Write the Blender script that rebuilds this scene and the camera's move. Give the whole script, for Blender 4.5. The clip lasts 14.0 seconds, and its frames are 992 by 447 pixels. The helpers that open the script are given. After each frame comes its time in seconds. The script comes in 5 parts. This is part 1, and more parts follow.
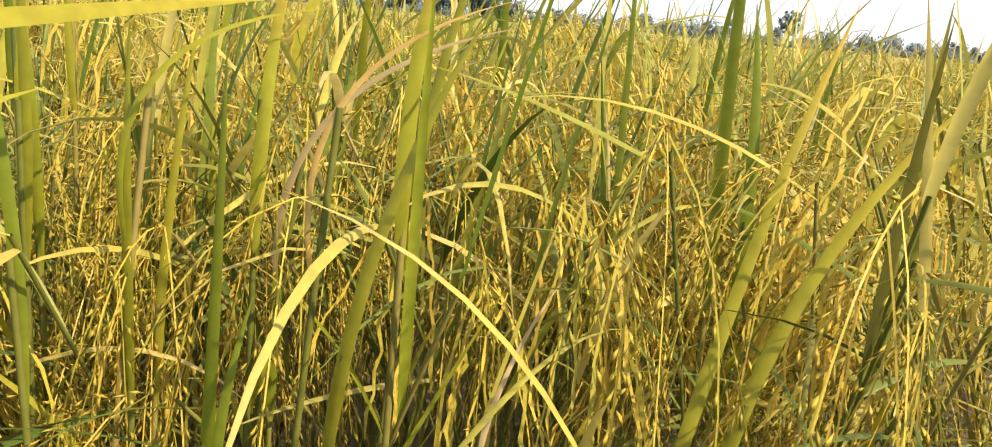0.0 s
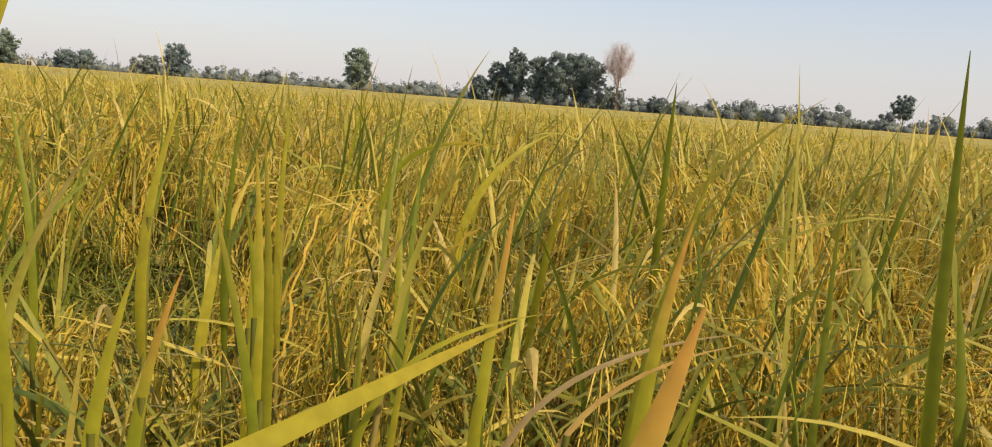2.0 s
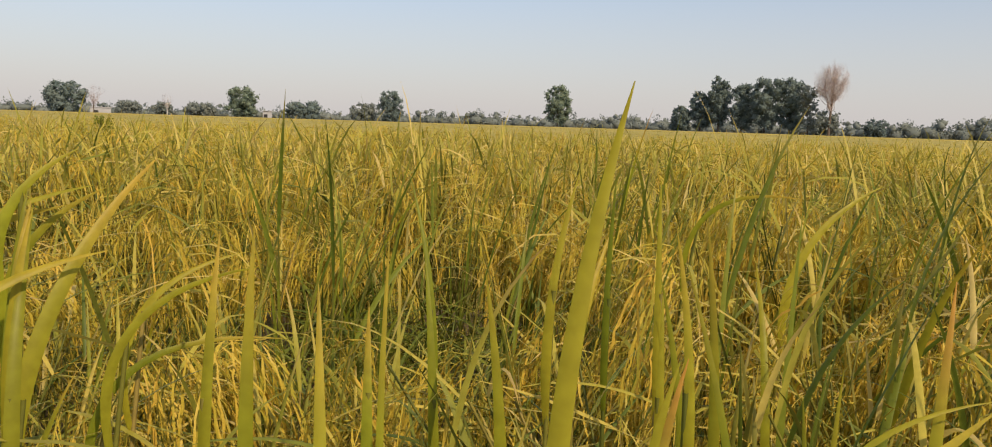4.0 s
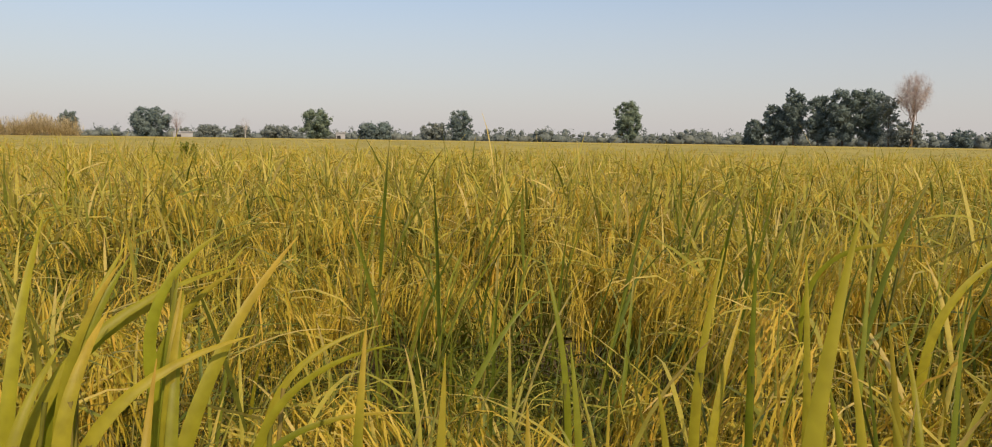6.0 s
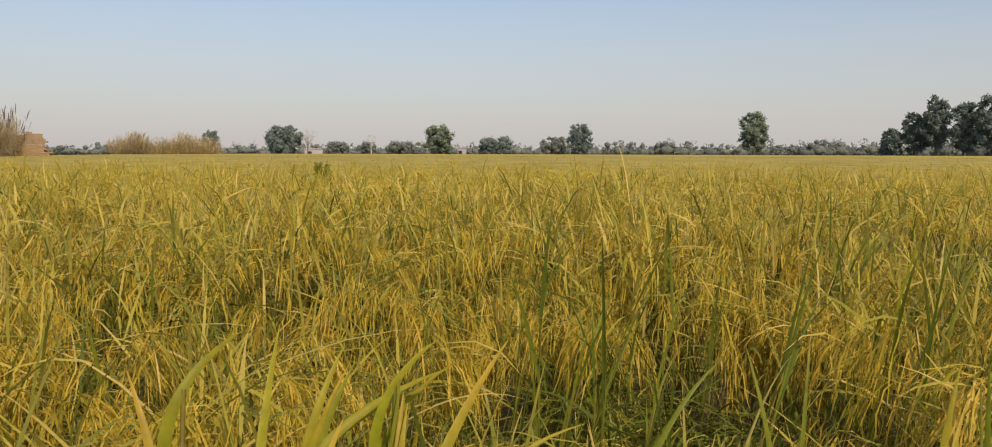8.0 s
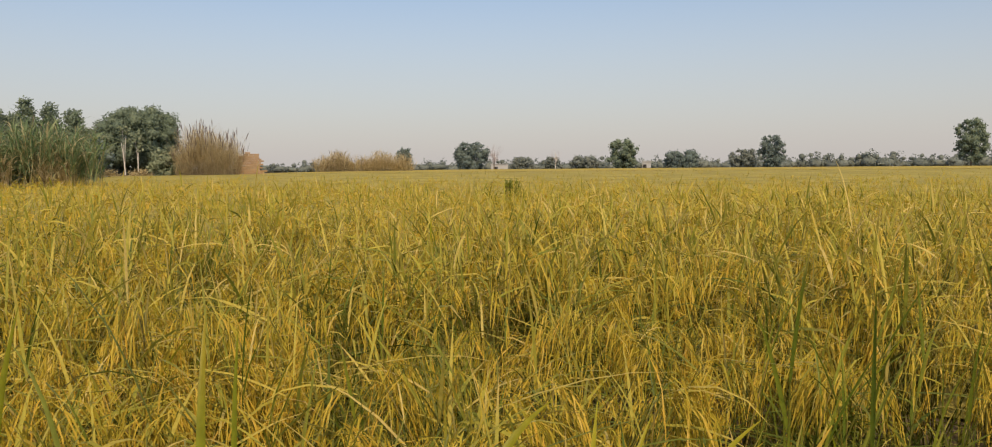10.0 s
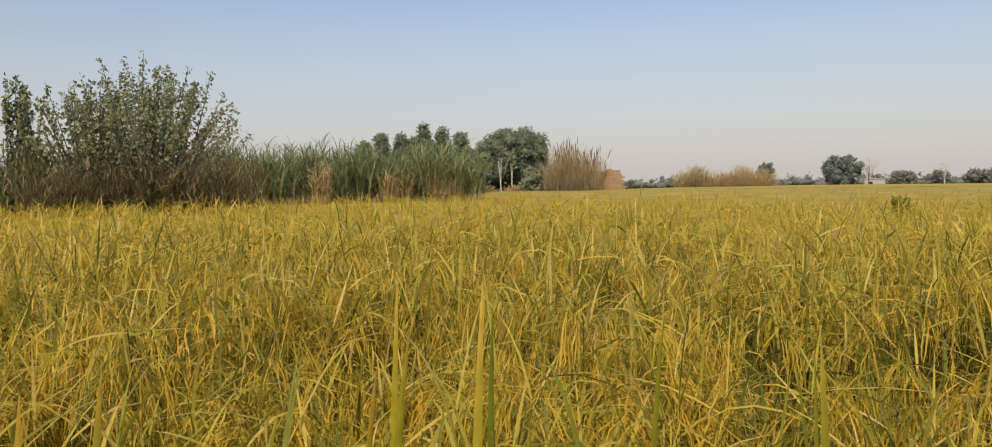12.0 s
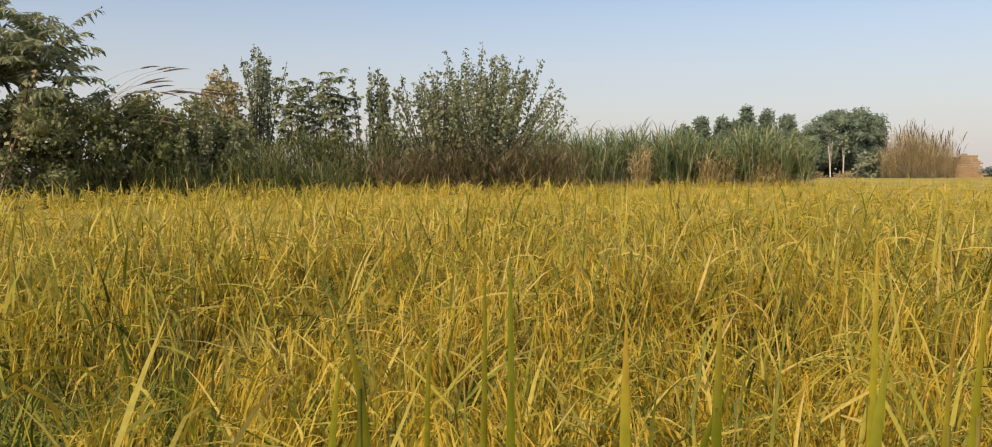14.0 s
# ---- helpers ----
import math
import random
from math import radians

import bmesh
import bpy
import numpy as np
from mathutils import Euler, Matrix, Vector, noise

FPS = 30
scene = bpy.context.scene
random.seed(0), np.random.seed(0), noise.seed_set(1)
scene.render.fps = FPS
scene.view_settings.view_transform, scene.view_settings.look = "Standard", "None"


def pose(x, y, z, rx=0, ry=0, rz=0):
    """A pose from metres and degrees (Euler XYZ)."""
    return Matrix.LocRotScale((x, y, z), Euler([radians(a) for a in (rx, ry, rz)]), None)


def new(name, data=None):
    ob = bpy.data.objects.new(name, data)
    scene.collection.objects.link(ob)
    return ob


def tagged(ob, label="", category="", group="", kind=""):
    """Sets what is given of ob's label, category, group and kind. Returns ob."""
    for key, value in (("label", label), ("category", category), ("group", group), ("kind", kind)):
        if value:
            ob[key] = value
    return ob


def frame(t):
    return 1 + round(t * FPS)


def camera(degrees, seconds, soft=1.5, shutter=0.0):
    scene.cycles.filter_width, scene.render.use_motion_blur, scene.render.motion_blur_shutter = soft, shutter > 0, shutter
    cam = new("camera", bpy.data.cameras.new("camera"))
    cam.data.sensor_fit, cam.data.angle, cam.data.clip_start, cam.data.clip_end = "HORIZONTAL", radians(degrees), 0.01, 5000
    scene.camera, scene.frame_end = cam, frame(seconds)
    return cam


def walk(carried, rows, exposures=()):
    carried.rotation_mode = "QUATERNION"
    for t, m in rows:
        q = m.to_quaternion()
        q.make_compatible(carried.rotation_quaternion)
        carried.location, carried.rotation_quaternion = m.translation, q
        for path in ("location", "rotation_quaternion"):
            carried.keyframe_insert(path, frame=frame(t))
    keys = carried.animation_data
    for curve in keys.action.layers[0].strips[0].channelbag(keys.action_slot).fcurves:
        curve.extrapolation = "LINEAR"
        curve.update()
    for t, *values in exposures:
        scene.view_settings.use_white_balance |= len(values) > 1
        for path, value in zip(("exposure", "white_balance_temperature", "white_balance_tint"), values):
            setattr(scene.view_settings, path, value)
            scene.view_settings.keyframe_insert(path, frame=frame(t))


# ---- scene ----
# ---- camera ----
cam = camera(61.6, 14.0, soft=1.08)
PATH = [
    (0.0, 0.0, 0.0, 0.95, -13.75, -5.11, -1.4),
    (0.5, -0.026, 0.006, 1.016, -13.03, -5.3, 0.66),
    (1.0, -0.051, 0.009, 1.07, -11.45, -4.95, 2.7),
    (1.5, -0.075, 0.013, 1.103, -9.62, -4.61, 3.74),
    (2.0, -0.108, 0.009, 1.124, -8.46, -4.38, 5.49),
    (2.5, -0.164, -0.011, 1.139, -7.86, -3.82, 9.03),
    (3.0, -0.228, -0.041, 1.151, -7.43, -2.97, 13.73),
    (5.5, -0.369, -0.08, 1.197, -6.2, -1.01, 21.93),
    (6.0, -0.396, -0.077, 1.228, -5.77, -0.83, 23.72),
    (6.5, -0.43, -0.082, 1.265, -5.29, -0.76, 25.99),
    (7.0, -0.457, -0.1, 1.288, -5.04, -0.51, 28.79),
    (9.5, -0.581, -0.157, 1.398, -4.43, 0.23, 38.82),
    (10.0, -0.63, -0.194, 1.405, -3.92, 0.46, 44.4),
    (10.5, -0.68, -0.248, 1.412, -3.28, 0.6, 50.85),
    (11.0, -0.725, -0.312, 1.419, -2.88, 0.65, 57.38),
    (11.5, -0.761, -0.369, 1.42, -2.65, 0.73, 63.24),
    (12.0, -0.781, -0.415, 1.41, -2.61, 0.66, 68.55),
    (12.5, -0.795, -0.47, 1.397, -2.67, 0.62, 74.06),
    (13.0, -0.801, -0.533, 1.391, -2.87, 0.59, 79.77),
    (13.5, -0.794, -0.597, 1.387, -3.2, 0.42, 85.16),
    (14.0, -0.785, -0.663, 1.372, -3.55, 0.01, 89.91),
]
walk(cam, [(t, pose(x, y, z, 90 + pitch, roll, yaw)) for t, x, y, z, pitch, roll, yaw in PATH],
     exposures=[(0.0, 0.98, 5950, 8), (0.5, 0.78, 6000, 8), (1.0, 0.6, 6250, 10), (2.0, 0.2, 6550, 12), (3.0, 0.04, 6600, 12), (6.5, -0.13, 6600, 11), (9.5, -0.2, 6750, 11),
                (12.0, -0.16, 6800, 12), (14.0, 0.03, 6800, 12)])

# ---- world and sun ----
SUN_AZ, SUN_EL = -127.0, 40.0   # degrees to the left of +y, degrees up
world = bpy.data.worlds.new("sky")
scene.world = world
world.use_nodes = True
wn, wl = world.node_tree.nodes, world.node_tree.links
sky = wn.new("ShaderNodeTexSky")
sky.sky_type = "NISHITA"
sky.sun_disc = False
sky.sun_elevation = radians(SUN_EL)
sky.sun_rotation = radians(-SUN_AZ)
sky.air_density, sky.dust_density, sky.ozone_density = 1.0, 0.5, 2.6
wn["Background"].inputs["Strength"].default_value = 1.0
bright = wn.new("ShaderNodeVectorMath"); bright.operation = "SCALE"
bright.inputs["Scale"].default_value = 0.14
wl.new(sky.outputs["Color"], bright.inputs[0])
# pale dust haze, thickest at the horizon all round
where = wn.new("ShaderNodeTexCoord")
sep = wn.new("ShaderNodeSeparateXYZ")
wl.new(where.outputs["Generated"], sep.inputs[0])
thick = wn.new("ShaderNodeValToRGB")
for e, (at, v) in zip([thick.color_ramp.elements[0], thick.color_ramp.elements[1], thick.color_ramp.elements.new(0.11), thick.color_ramp.elements.new(0.24)],
                      ((0.0, 0.97), (1.0, 0.08), (0.11, 0.6), (0.25, 0.05))):
    e.position, e.color = at, (v, v, v, 1)
wl.new(sep.outputs["Z"], thick.inputs[0])
veil = wn.new("ShaderNodeMix"); veil.data_type = "RGBA"
wl.new(thick.outputs[0], veil.inputs["Factor"])
wl.new(bright.outputs[0], veil.inputs["A"])
veil.inputs["B"].default_value = (0.595, 0.568, 0.565, 1)
wl.new(veil.outputs["Result"], wn["Background"].inputs["Color"])
sun_data = bpy.data.lights.new("sun", "SUN")
sun_data.energy, sun_data.angle, sun_data.color = 3.9, radians(0.7), (1.0, 0.8, 0.55)
sun = new("sun", sun_data)
sun_way = Vector((-math.sin(radians(SUN_AZ)) * math.cos(radians(SUN_EL)),
                  math.cos(radians(SUN_AZ)) * math.cos(radians(SUN_EL)), math.sin(radians(SUN_EL))))
sun.matrix_world = Matrix.Translation(sun_way * 60) @ sun_way.to_track_quat("Z", "Y").to_matrix().to_4x4()


# ---- materials ----
def nodes_of(name):
    m = bpy.data.materials.new(name)
    m.use_nodes = True
    m.node_tree.nodes.clear()
    return m, m.node_tree.nodes, m.node_tree.links


def ramp(nodes, stops):
    r = nodes.new("ShaderNodeValToRGB")
    el = r.color_ramp.elements
    while len(el) < len(stops):
        el.new(0.5)
    for e, (at, c) in zip(el, stops):
        e.position, e.color = at, (*c, 1)
    return r


def plant_material(name, stops, tip=None, tip_from=0.6, tip_share=0.5, rough=0.5, through_light=0.3, streak=60.0, patch=0.0):
    """Leaf matter: one colour a blade out of stops, tips that dry out, fine veins, light shining through.
    patch: how strongly broad patches of the field shift the choice of colour."""
    m, nodes, links = nodes_of(name)
    geo = nodes.new("ShaderNodeNewGeometry")
    info = nodes.new("ShaderNodeObjectInfo")
    add = nodes.new("ShaderNodeMath"); add.operation = "ADD"
    links.new(geo.outputs["Random Per Island"], add.inputs[0])
    links.new(info.outputs["Random"], add.inputs[1])
    fr = nodes.new("ShaderNodeMath"); fr.operation = "FRACT"
    links.new(add.outputs[0], fr.inputs[0])
    pick = fr.outputs[0]
    if patch:
        big = nodes.new("ShaderNodeTexNoise")
        big.inputs["Scale"].default_value, big.inputs["Detail"].default_value = 0.55, 2.0
        links.new(geo.outputs["Position"], big.inputs["Vector"])
        sh = nodes.new("ShaderNodeMath"); sh.operation = "MULTIPLY_ADD"
        sh.inputs[1].default_value, sh.inputs[2].default_value = patch, -0.5 * patch
        links.new(big.outputs["Fac"], sh.inputs[0])
        mv = nodes.new("ShaderNodeMath"); mv.operation = "ADD"; mv.use_clamp = True
        links.new(pick, mv.inputs[0]); links.new(sh.outputs[0], mv.inputs[1])
        pick = mv.outputs[0]
    base = ramp(nodes, stops)
    links.new(pick, base.inputs[0])
    colour = base.outputs[0]
    if tip:
        along = nodes.new("ShaderNodeAttribute"); along.attribute_name = "along"
        mr = nodes.new("ShaderNodeMapRange"); mr.interpolation_type = "SMOOTHSTEP"
        mr.inputs["From Min"].default_value, mr.inputs["From Max"].default_value = tip_from, 1.0
        links.new(along.outputs["Fac"], mr.inputs["Value"])
        twice = nodes.new("ShaderNodeMath"); twice.operation = "MULTIPLY"; twice.inputs[1].default_value = 7.31
        links.new(fr.outputs[0], twice.inputs[0])
        other = nodes.new("ShaderNodeMath"); other.operation = "FRACT"
        links.new(twice.outputs[0], other.inputs[0])
        less = nodes.new("ShaderNodeMapRange")
        less.inputs["From Min"].default_value, less.inputs["From Max"].default_value = 1.0 - tip_share, 1.0
        links.new(other.outputs[0], less.inputs["Value"])
        fac = nodes.new("ShaderNodeMath"); fac.operation = "MULTIPLY"
        links.new(mr.outputs[0], fac.inputs[0]); links.new(less.outputs[0], fac.inputs[1])
        mx = nodes.new("ShaderNodeMix"); mx.data_type = "RGBA"
        links.new(fac.outputs[0], mx.inputs["Factor"])
        links.new(colour, mx.inputs["A"]); mx.inputs["B"].default_value = (*tip, 1)
        colour = mx.outputs["Result"]
    nz = nodes.new("ShaderNodeTexNoise")
    nz.inputs["Scale"].default_value, nz.inputs["Detail"].default_value = streak, 3.0
    links.new(geo.outputs["Position"], nz.inputs["Vector"])
    vary = nodes.new("ShaderNodeMapRange")
    vary.inputs["To Min"].default_value, vary.inputs["To Max"].default_value = 0.65, 1.3
    links.new(nz.outputs["Fac"], vary.inputs["Value"])
    mul = nodes.new("ShaderNodeVectorMath"); mul.operation = "SCALE"
    links.new(colour, mul.inputs[0]); links.new(vary.outputs[0], mul.inputs["Scale"])
    bsdf = nodes.new("ShaderNodeBsdfPrincipled")
    bsdf.inputs["Roughness"].default_value = rough
    bsdf.inputs["Specular IOR Level"].default_value = 0.22
    links.new(mul.outputs[0], bsdf.inputs["Base Color"])
    out = nodes.new("ShaderNodeOutputMaterial")
    if through_light:
        tl = nodes.new("ShaderNodeBsdfTranslucent")
        links.new(mul.outputs[0], tl.inputs["Color"])
        ms = nodes.new("ShaderNodeMixShader"); ms.inputs[0].default_value = through_light
        links.new(bsdf.outputs[0], ms.inputs[1]); links.new(tl.outputs[0], ms.inputs[2])
        links.new(ms.outputs[0], out.inputs["Surface"])
    else:
        links.new(bsdf.outputs[0], out.inputs["Surface"])
    return m


def rough_material(name, stops, scale, detail=8.0, rough=0.9, bump=0.3, fine=40.0):
    """Earth, bark, brick: two scales of noise in the colour, and a bump."""
    m, nodes, links = nodes_of(name)
    geo = nodes.new("ShaderNodeNewGeometry")
    a = nodes.new("ShaderNodeTexNoise"); a.inputs["Scale"].default_value, a.inputs["Detail"].default_value = scale, detail
    b = nodes.new("ShaderNodeTexNoise"); b.inputs["Scale"].default_value, b.inputs["Detail"].default_value = fine, 4.0
    info = nodes.new("ShaderNodeObjectInfo")
    for n in (a, b):
        links.new(geo.outputs["Position"], n.inputs["Vector"])
    mixv = nodes.new("ShaderNodeMix"); mixv.data_type = "FLOAT"; mixv.inputs["Factor"].default_value = 0.4
    links.new(a.outputs["Fac"], mixv.inputs["A"]); links.new(b.outputs["Fac"], mixv.inputs["B"])
    jit = nodes.new("ShaderNodeMath"); jit.operation = "MULTIPLY_ADD"; jit.inputs[1].default_value = 0.16
    links.new(info.outputs["Random"], jit.inputs[0]); links.new(mixv.outputs["Result"], jit.inputs[2])
    less = nodes.new("ShaderNodeMath"); less.operation = "SUBTRACT"; less.inputs[1].default_value = 0.08
    links.new(jit.outputs[0], less.inputs[0])
    r = ramp(nodes, stops)
    links.new(less.outputs[0], r.inputs[0])
    bsdf = nodes.new("ShaderNodeBsdfPrincipled")
    bsdf.inputs["Roughness"].default_value = rough
    bsdf.inputs["Specular IOR Level"].default_value = 0.2
    links.new(r.outputs[0], bsdf.inputs["Base Color"])
    bp = nodes.new("ShaderNodeBump"); bp.inputs["Strength"].default_value = bump; bp.inputs["Distance"].default_value = 0.05
    links.new(mixv.outputs["Result"], bp.inputs["Height"]); links.new(bp.outputs[0], bsdf.inputs["Normal"])
    out = nodes.new("ShaderNodeOutputMaterial")
    links.new(bsdf.outputs[0], out.inputs["Surface"])
    return m


RICE_LEAF = plant_material("rice_leaf", [(0.0, (0.21, 0.235, 0.035)), (0.25, (0.36, 0.34, 0.05)), (0.6, (0.5, 0.435, 0.07)), (0.85, (0.62, 0.5, 0.1)), (1.0, (0.7, 0.55, 0.18))],
                           tip=(0.62, 0.44, 0.15), tip_from=0.4, tip_share=0.6, through_light=0.36, patch=0.8)
# stem green scaled down so that shade inside the crop is in the colour
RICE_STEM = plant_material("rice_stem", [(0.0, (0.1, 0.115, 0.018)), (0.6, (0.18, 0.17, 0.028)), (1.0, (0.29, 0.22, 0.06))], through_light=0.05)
RICE_GRAIN = plant_material("rice_grain", [(0.0, (0.42, 0.36, 0.04)), (0.4, (0.53, 0.405, 0.05)), (0.8, (0.6, 0.43, 0.06)), (1.0, (0.6, 0.375, 0.05))],
                            rough=0.45, through_light=0.22, streak=300.0, patch=0.5)
TALL_BLADE = plant_material("tall_blade", [(0.0, (0.19, 0.23, 0.016)), (0.4, (0.3, 0.3, 0.021)), (1.0, (0.44, 0.38, 0.03))],
                            tip=(0.62, 0.42, 0.06), tip_from=0.55, tip_share=0.6, rough=0.42, through_light=0.45)
GRASS_BLADE = plant_material("grass_blade", [(0.0, (0.13, 0.18, 0.022)), (0.5, (0.23, 0.265, 0.03)), (1.0, (0.38, 0.37, 0.05))],
                             tip=(0.55, 0.42, 0.12), tip_from=0.6, tip_share=0.5, rough=0.42, through_light=0.45)
# unripe green, deepened to paint the shade down in the hollows
GREEN_BLADE = plant_material("unripe_leaf", [(0.0, (0.08, 0.11, 0.015)), (0.6, (0.15, 0.18, 0.022)), (1.0, (0.28, 0.28, 0.035))], through_light=0.25)
GREEN_GRAIN = plant_material("unripe_grain", [(0.0, (0.26, 0.27, 0.05)), (0.6, (0.38, 0.35, 0.06)), (1.0, (0.5, 0.4, 0.08))], rough=0.45, through_light=0.12, streak=300.0)
# greener than the top leaves, and darkened for the shade beneath them
LOWER_LEAF = plant_material("lower_rice_leaf", [(0.0, (0.08, 0.115, 0.016)), (0.5, (0.15, 0.175, 0.025)), (0.85, (0.26, 0.245, 0.045)), (1.0, (0.38, 0.3, 0.08))], through_light=0.15)
ORANGE_BLADE = plant_material("yellowing_blade", [(0.0, (0.33, 0.36, 0.025)), (1.0, (0.44, 0.39, 0.03))], tip=(0.62, 0.31, 0.06), tip_from=0.5, tip_share=1.0, rough=0.42, through_light=0.42)
DRY_BLADE = plant_material("dry_blade", [(0.0, (0.50, 0.36, 0.16)), (0.5, (0.62, 0.46, 0.2)), (1.0, (0.68, 0.42, 0.1))], through_light=0.3)
# distant foliage: aerial haze is put into these three leaf colours, paler and bluer
HAZED_DARK_LEAF = plant_material("hazed_dark_leaf", [(0.0, (0.16, 0.215, 0.2)), (1.0, (0.215, 0.265, 0.24))], rough=0.8, through_light=0.3, streak=4.0)
HAZED_GREEN = plant_material("hazed_light_leaf", [(0.0, (0.19, 0.25, 0.185)), (1.0, (0.27, 0.33, 0.235))], rough=0.9, through_light=0.35, streak=2.0)
HAZED_FAR_LEAF = plant_material("hazed_far_leaf", [(0.0, (0.21, 0.245, 0.225)), (0.6, (0.255, 0.29, 0.26)), (1.0, (0.3, 0.33, 0.29))], rough=0.9, through_light=0.35, streak=2.0)
GREY_LEAF = plant_material("grey_green_leaf", [(0.0, (0.2, 0.245, 0.155)), (0.6, (0.27, 0.31, 0.2)), (1.0, (0.34, 0.37, 0.245))], through_light=0.25, streak=4.0)
THORN_LEAF = plant_material("thorn_leaf", [(0.0, (0.14, 0.165, 0.075)), (0.6, (0.20, 0.225, 0.105)), (1.0, (0.28, 0.29, 0.14))], through_light=0.25, streak=10.0)
# green lightened and greyed, with the haze over the hedge in the colour
BUSH_LEAF = plant_material("bush_leaf", [(0.0, (0.165, 0.205, 0.12)), (0.6, (0.245, 0.28, 0.165)), (1.0, (0.35, 0.365, 0.225))], rough=0.45, through_light=0.25, streak=10.0)
CANE_LEAF = plant_material("cane_leaf", [(0.0, (0.14, 0.23, 0.115)), (0.5, (0.22, 0.305, 0.15)), (0.85, (0.31, 0.36, 0.18)), (1.0, (0.55, 0.46, 0.28))],
                           tip=(0.4, 0.33, 0.16), tip_from=0.6, tip_share=0.35, through_light=0.28, streak=12.0)
RANK_GRASS = plant_material("rank_grass", [(0.0, (0.09, 0.13, 0.05)), (0.6, (0.16, 0.19, 0.075)), (1.0, (0.3, 0.27, 0.12))], through_light=0.25, streak=12.0)
CANE_STALK = plant_material("cane_stalk", [(0.0, (0.3, 0.27, 0.12)), (0.5, (0.46, 0.38, 0.2)), (1.0, (0.6, 0.48, 0.28))], through_light=0.1, streak=8.0)
DRY_STEM = plant_material("dry_reed", [(0.0, (0.43, 0.35, 0.19)), (0.5, (0.59, 0.49, 0.28)), (1.0, (0.71, 0.6, 0.38))], through_light=0.35, streak=8.0)
WEED = plant_material("brown_weed", [(0.0, (0.11, 0.115, 0.055)), (0.5, (0.18, 0.155, 0.085)), (1.0, (0.3, 0.225, 0.14))], through_light=0.2, streak=8.0)
PLUME = plant_material("reed_plume", [(0.0, (0.12, 0.09, 0.085)), (1.0, (0.22, 0.17, 0.15))], through_light=0.25, streak=8.0)
TWIG = plant_material("pale_twig", [(0.0, (0.42, 0.34, 0.32)), (1.0, (0.6, 0.5, 0.48))], through_light=0.0, streak=8.0)
YELLOW_LEAF = plant_material("yellow_leaf", [(0.0, (0.33, 0.3, 0.15)), (1.0, (0.52, 0.45, 0.27))], through_light=0.25, streak=8.0)
BARK = rough_material("bark", [(0.25, (0.08, 0.06, 0.045)), (0.75, (0.2, 0.16, 0.12))], 3.0)
PALE_BARK = rough_material("pale_bark", [(0.25, (0.5, 0.47, 0.43)), (0.75, (0.78, 0.75, 0.7))], 2.0)
# earth brown taken darker, to paint the shade in the crop's gaps
EARTH = rough_material("field_earth", [(0.2, (0.07, 0.055, 0.03)), (0.8, (0.16, 0.125, 0.07))], 0.8)
# paler than the near rice: distance haze is mixed into its colour
CANOPY = rough_material("far_rice", [(0.3, (0.2, 0.18, 0.045)), (0.5, (0.36, 0.305, 0.075)), (0.7, (0.52, 0.42, 0.115))], 0.5, bump=1.0, fine=7.0)
RIPE = rough_material("riper_rice", [(0.3, (0.3, 0.235, 0.045)), (0.5, (0.41, 0.325, 0.07)), (0.7, (0.53, 0.41, 0.11))], 0.25, bump=1.0, fine=3.0)
BRICK = rough_material("brick", [(0.2, (0.26, 0.17, 0.1)), (0.8, (0.44, 0.31, 0.18))], 1.2, fine=12.0)
WHITEWASH = rough_material("whitewash", [(0.2, (0.38, 0.38, 0.38)), (0.8, (0.55, 0.55, 0.54))], 0.8)
DARK_GLASS = rough_material("dark_opening", [(0.2, (0.03, 0.03, 0.03)), (0.8, (0.06, 0.06, 0.06))], 1.0)


# ---- mesh builders ----
def mesh_of(name, chunks, material):
    """One mesh out of chunks (verts, faces, along), faces all of three or all of four corners in a chunk."""
    vs, loops, sizes, al, base = [], [], [], [], 0
    for v, f, a in chunks:
        vs.append(v); al.append(a)
        loops.append((f + base).ravel()); sizes.append(np.full(len(f), f.shape[1]))
        base += len(v)
    v, lp, sz, al = np.concatenate(vs), np.concatenate(loops), np.concatenate(sizes), np.concatenate(al)
    me = bpy.data.meshes.new(name)
    me.vertices.add(len(v)); me.vertices.foreach_set("co", v.astype(np.float32).ravel())
    me.loops.add(len(lp)); me.loops.foreach_set("vertex_index", lp.astype(np.int32))
    me.polygons.add(len(sz))
    me.polygons.foreach_set("loop_start", np.concatenate(([0], np.cumsum(sz)[:-1])).astype(np.int32))
    me.update(calc_edges=True)
    at = me.attributes.new("along", "FLOAT", "POINT")
    at.data.foreach_set("value", al.astype(np.float32))
    me.materials.append(material)
    return me


def thing(name, label, category, group="", kind="", at=(0, 0, 0)):
    ob = new(name)
    ob.empty_display_size = 0.1
    ob.location = at
    return tagged(ob, label, category, group, kind)


def part(name, mesh, parent, label=""):
    ob = new(name, mesh)
    ob.parent = parent
    return tagged(ob, label)


def arcs(base, az, length, lean, curl, seg, power=1.5):
    """Curves that rise from base, lean by lean radians and bend by curl more on their way. az: where to.
    Returns points (N, seg + 1, 3) and the tangents."""
    n = len(base)
    u = np.linspace(0, 1, seg + 1)
    mid = (u[1:] + u[:-1]) / 2
    th = np.minimum(lean[:, None] + curl[:, None] * mid[None] ** power, 3.06)
    d = np.stack([np.sin(th) * np.cos(az)[:, None], np.sin(th) * np.sin(az)[:, None], np.cos(th)], -1)
    step = d * (length / seg)[:, None, None]
    p = np.concatenate([np.zeros((n, 1, 3)), np.cumsum(step, 1)], 1) + base[:, None, :]
    tan = np.concatenate([d[:, :1], (d[:, 1:] + d[:, :-1]) / 2, d[:, -1:]], 1)
    return p, tan


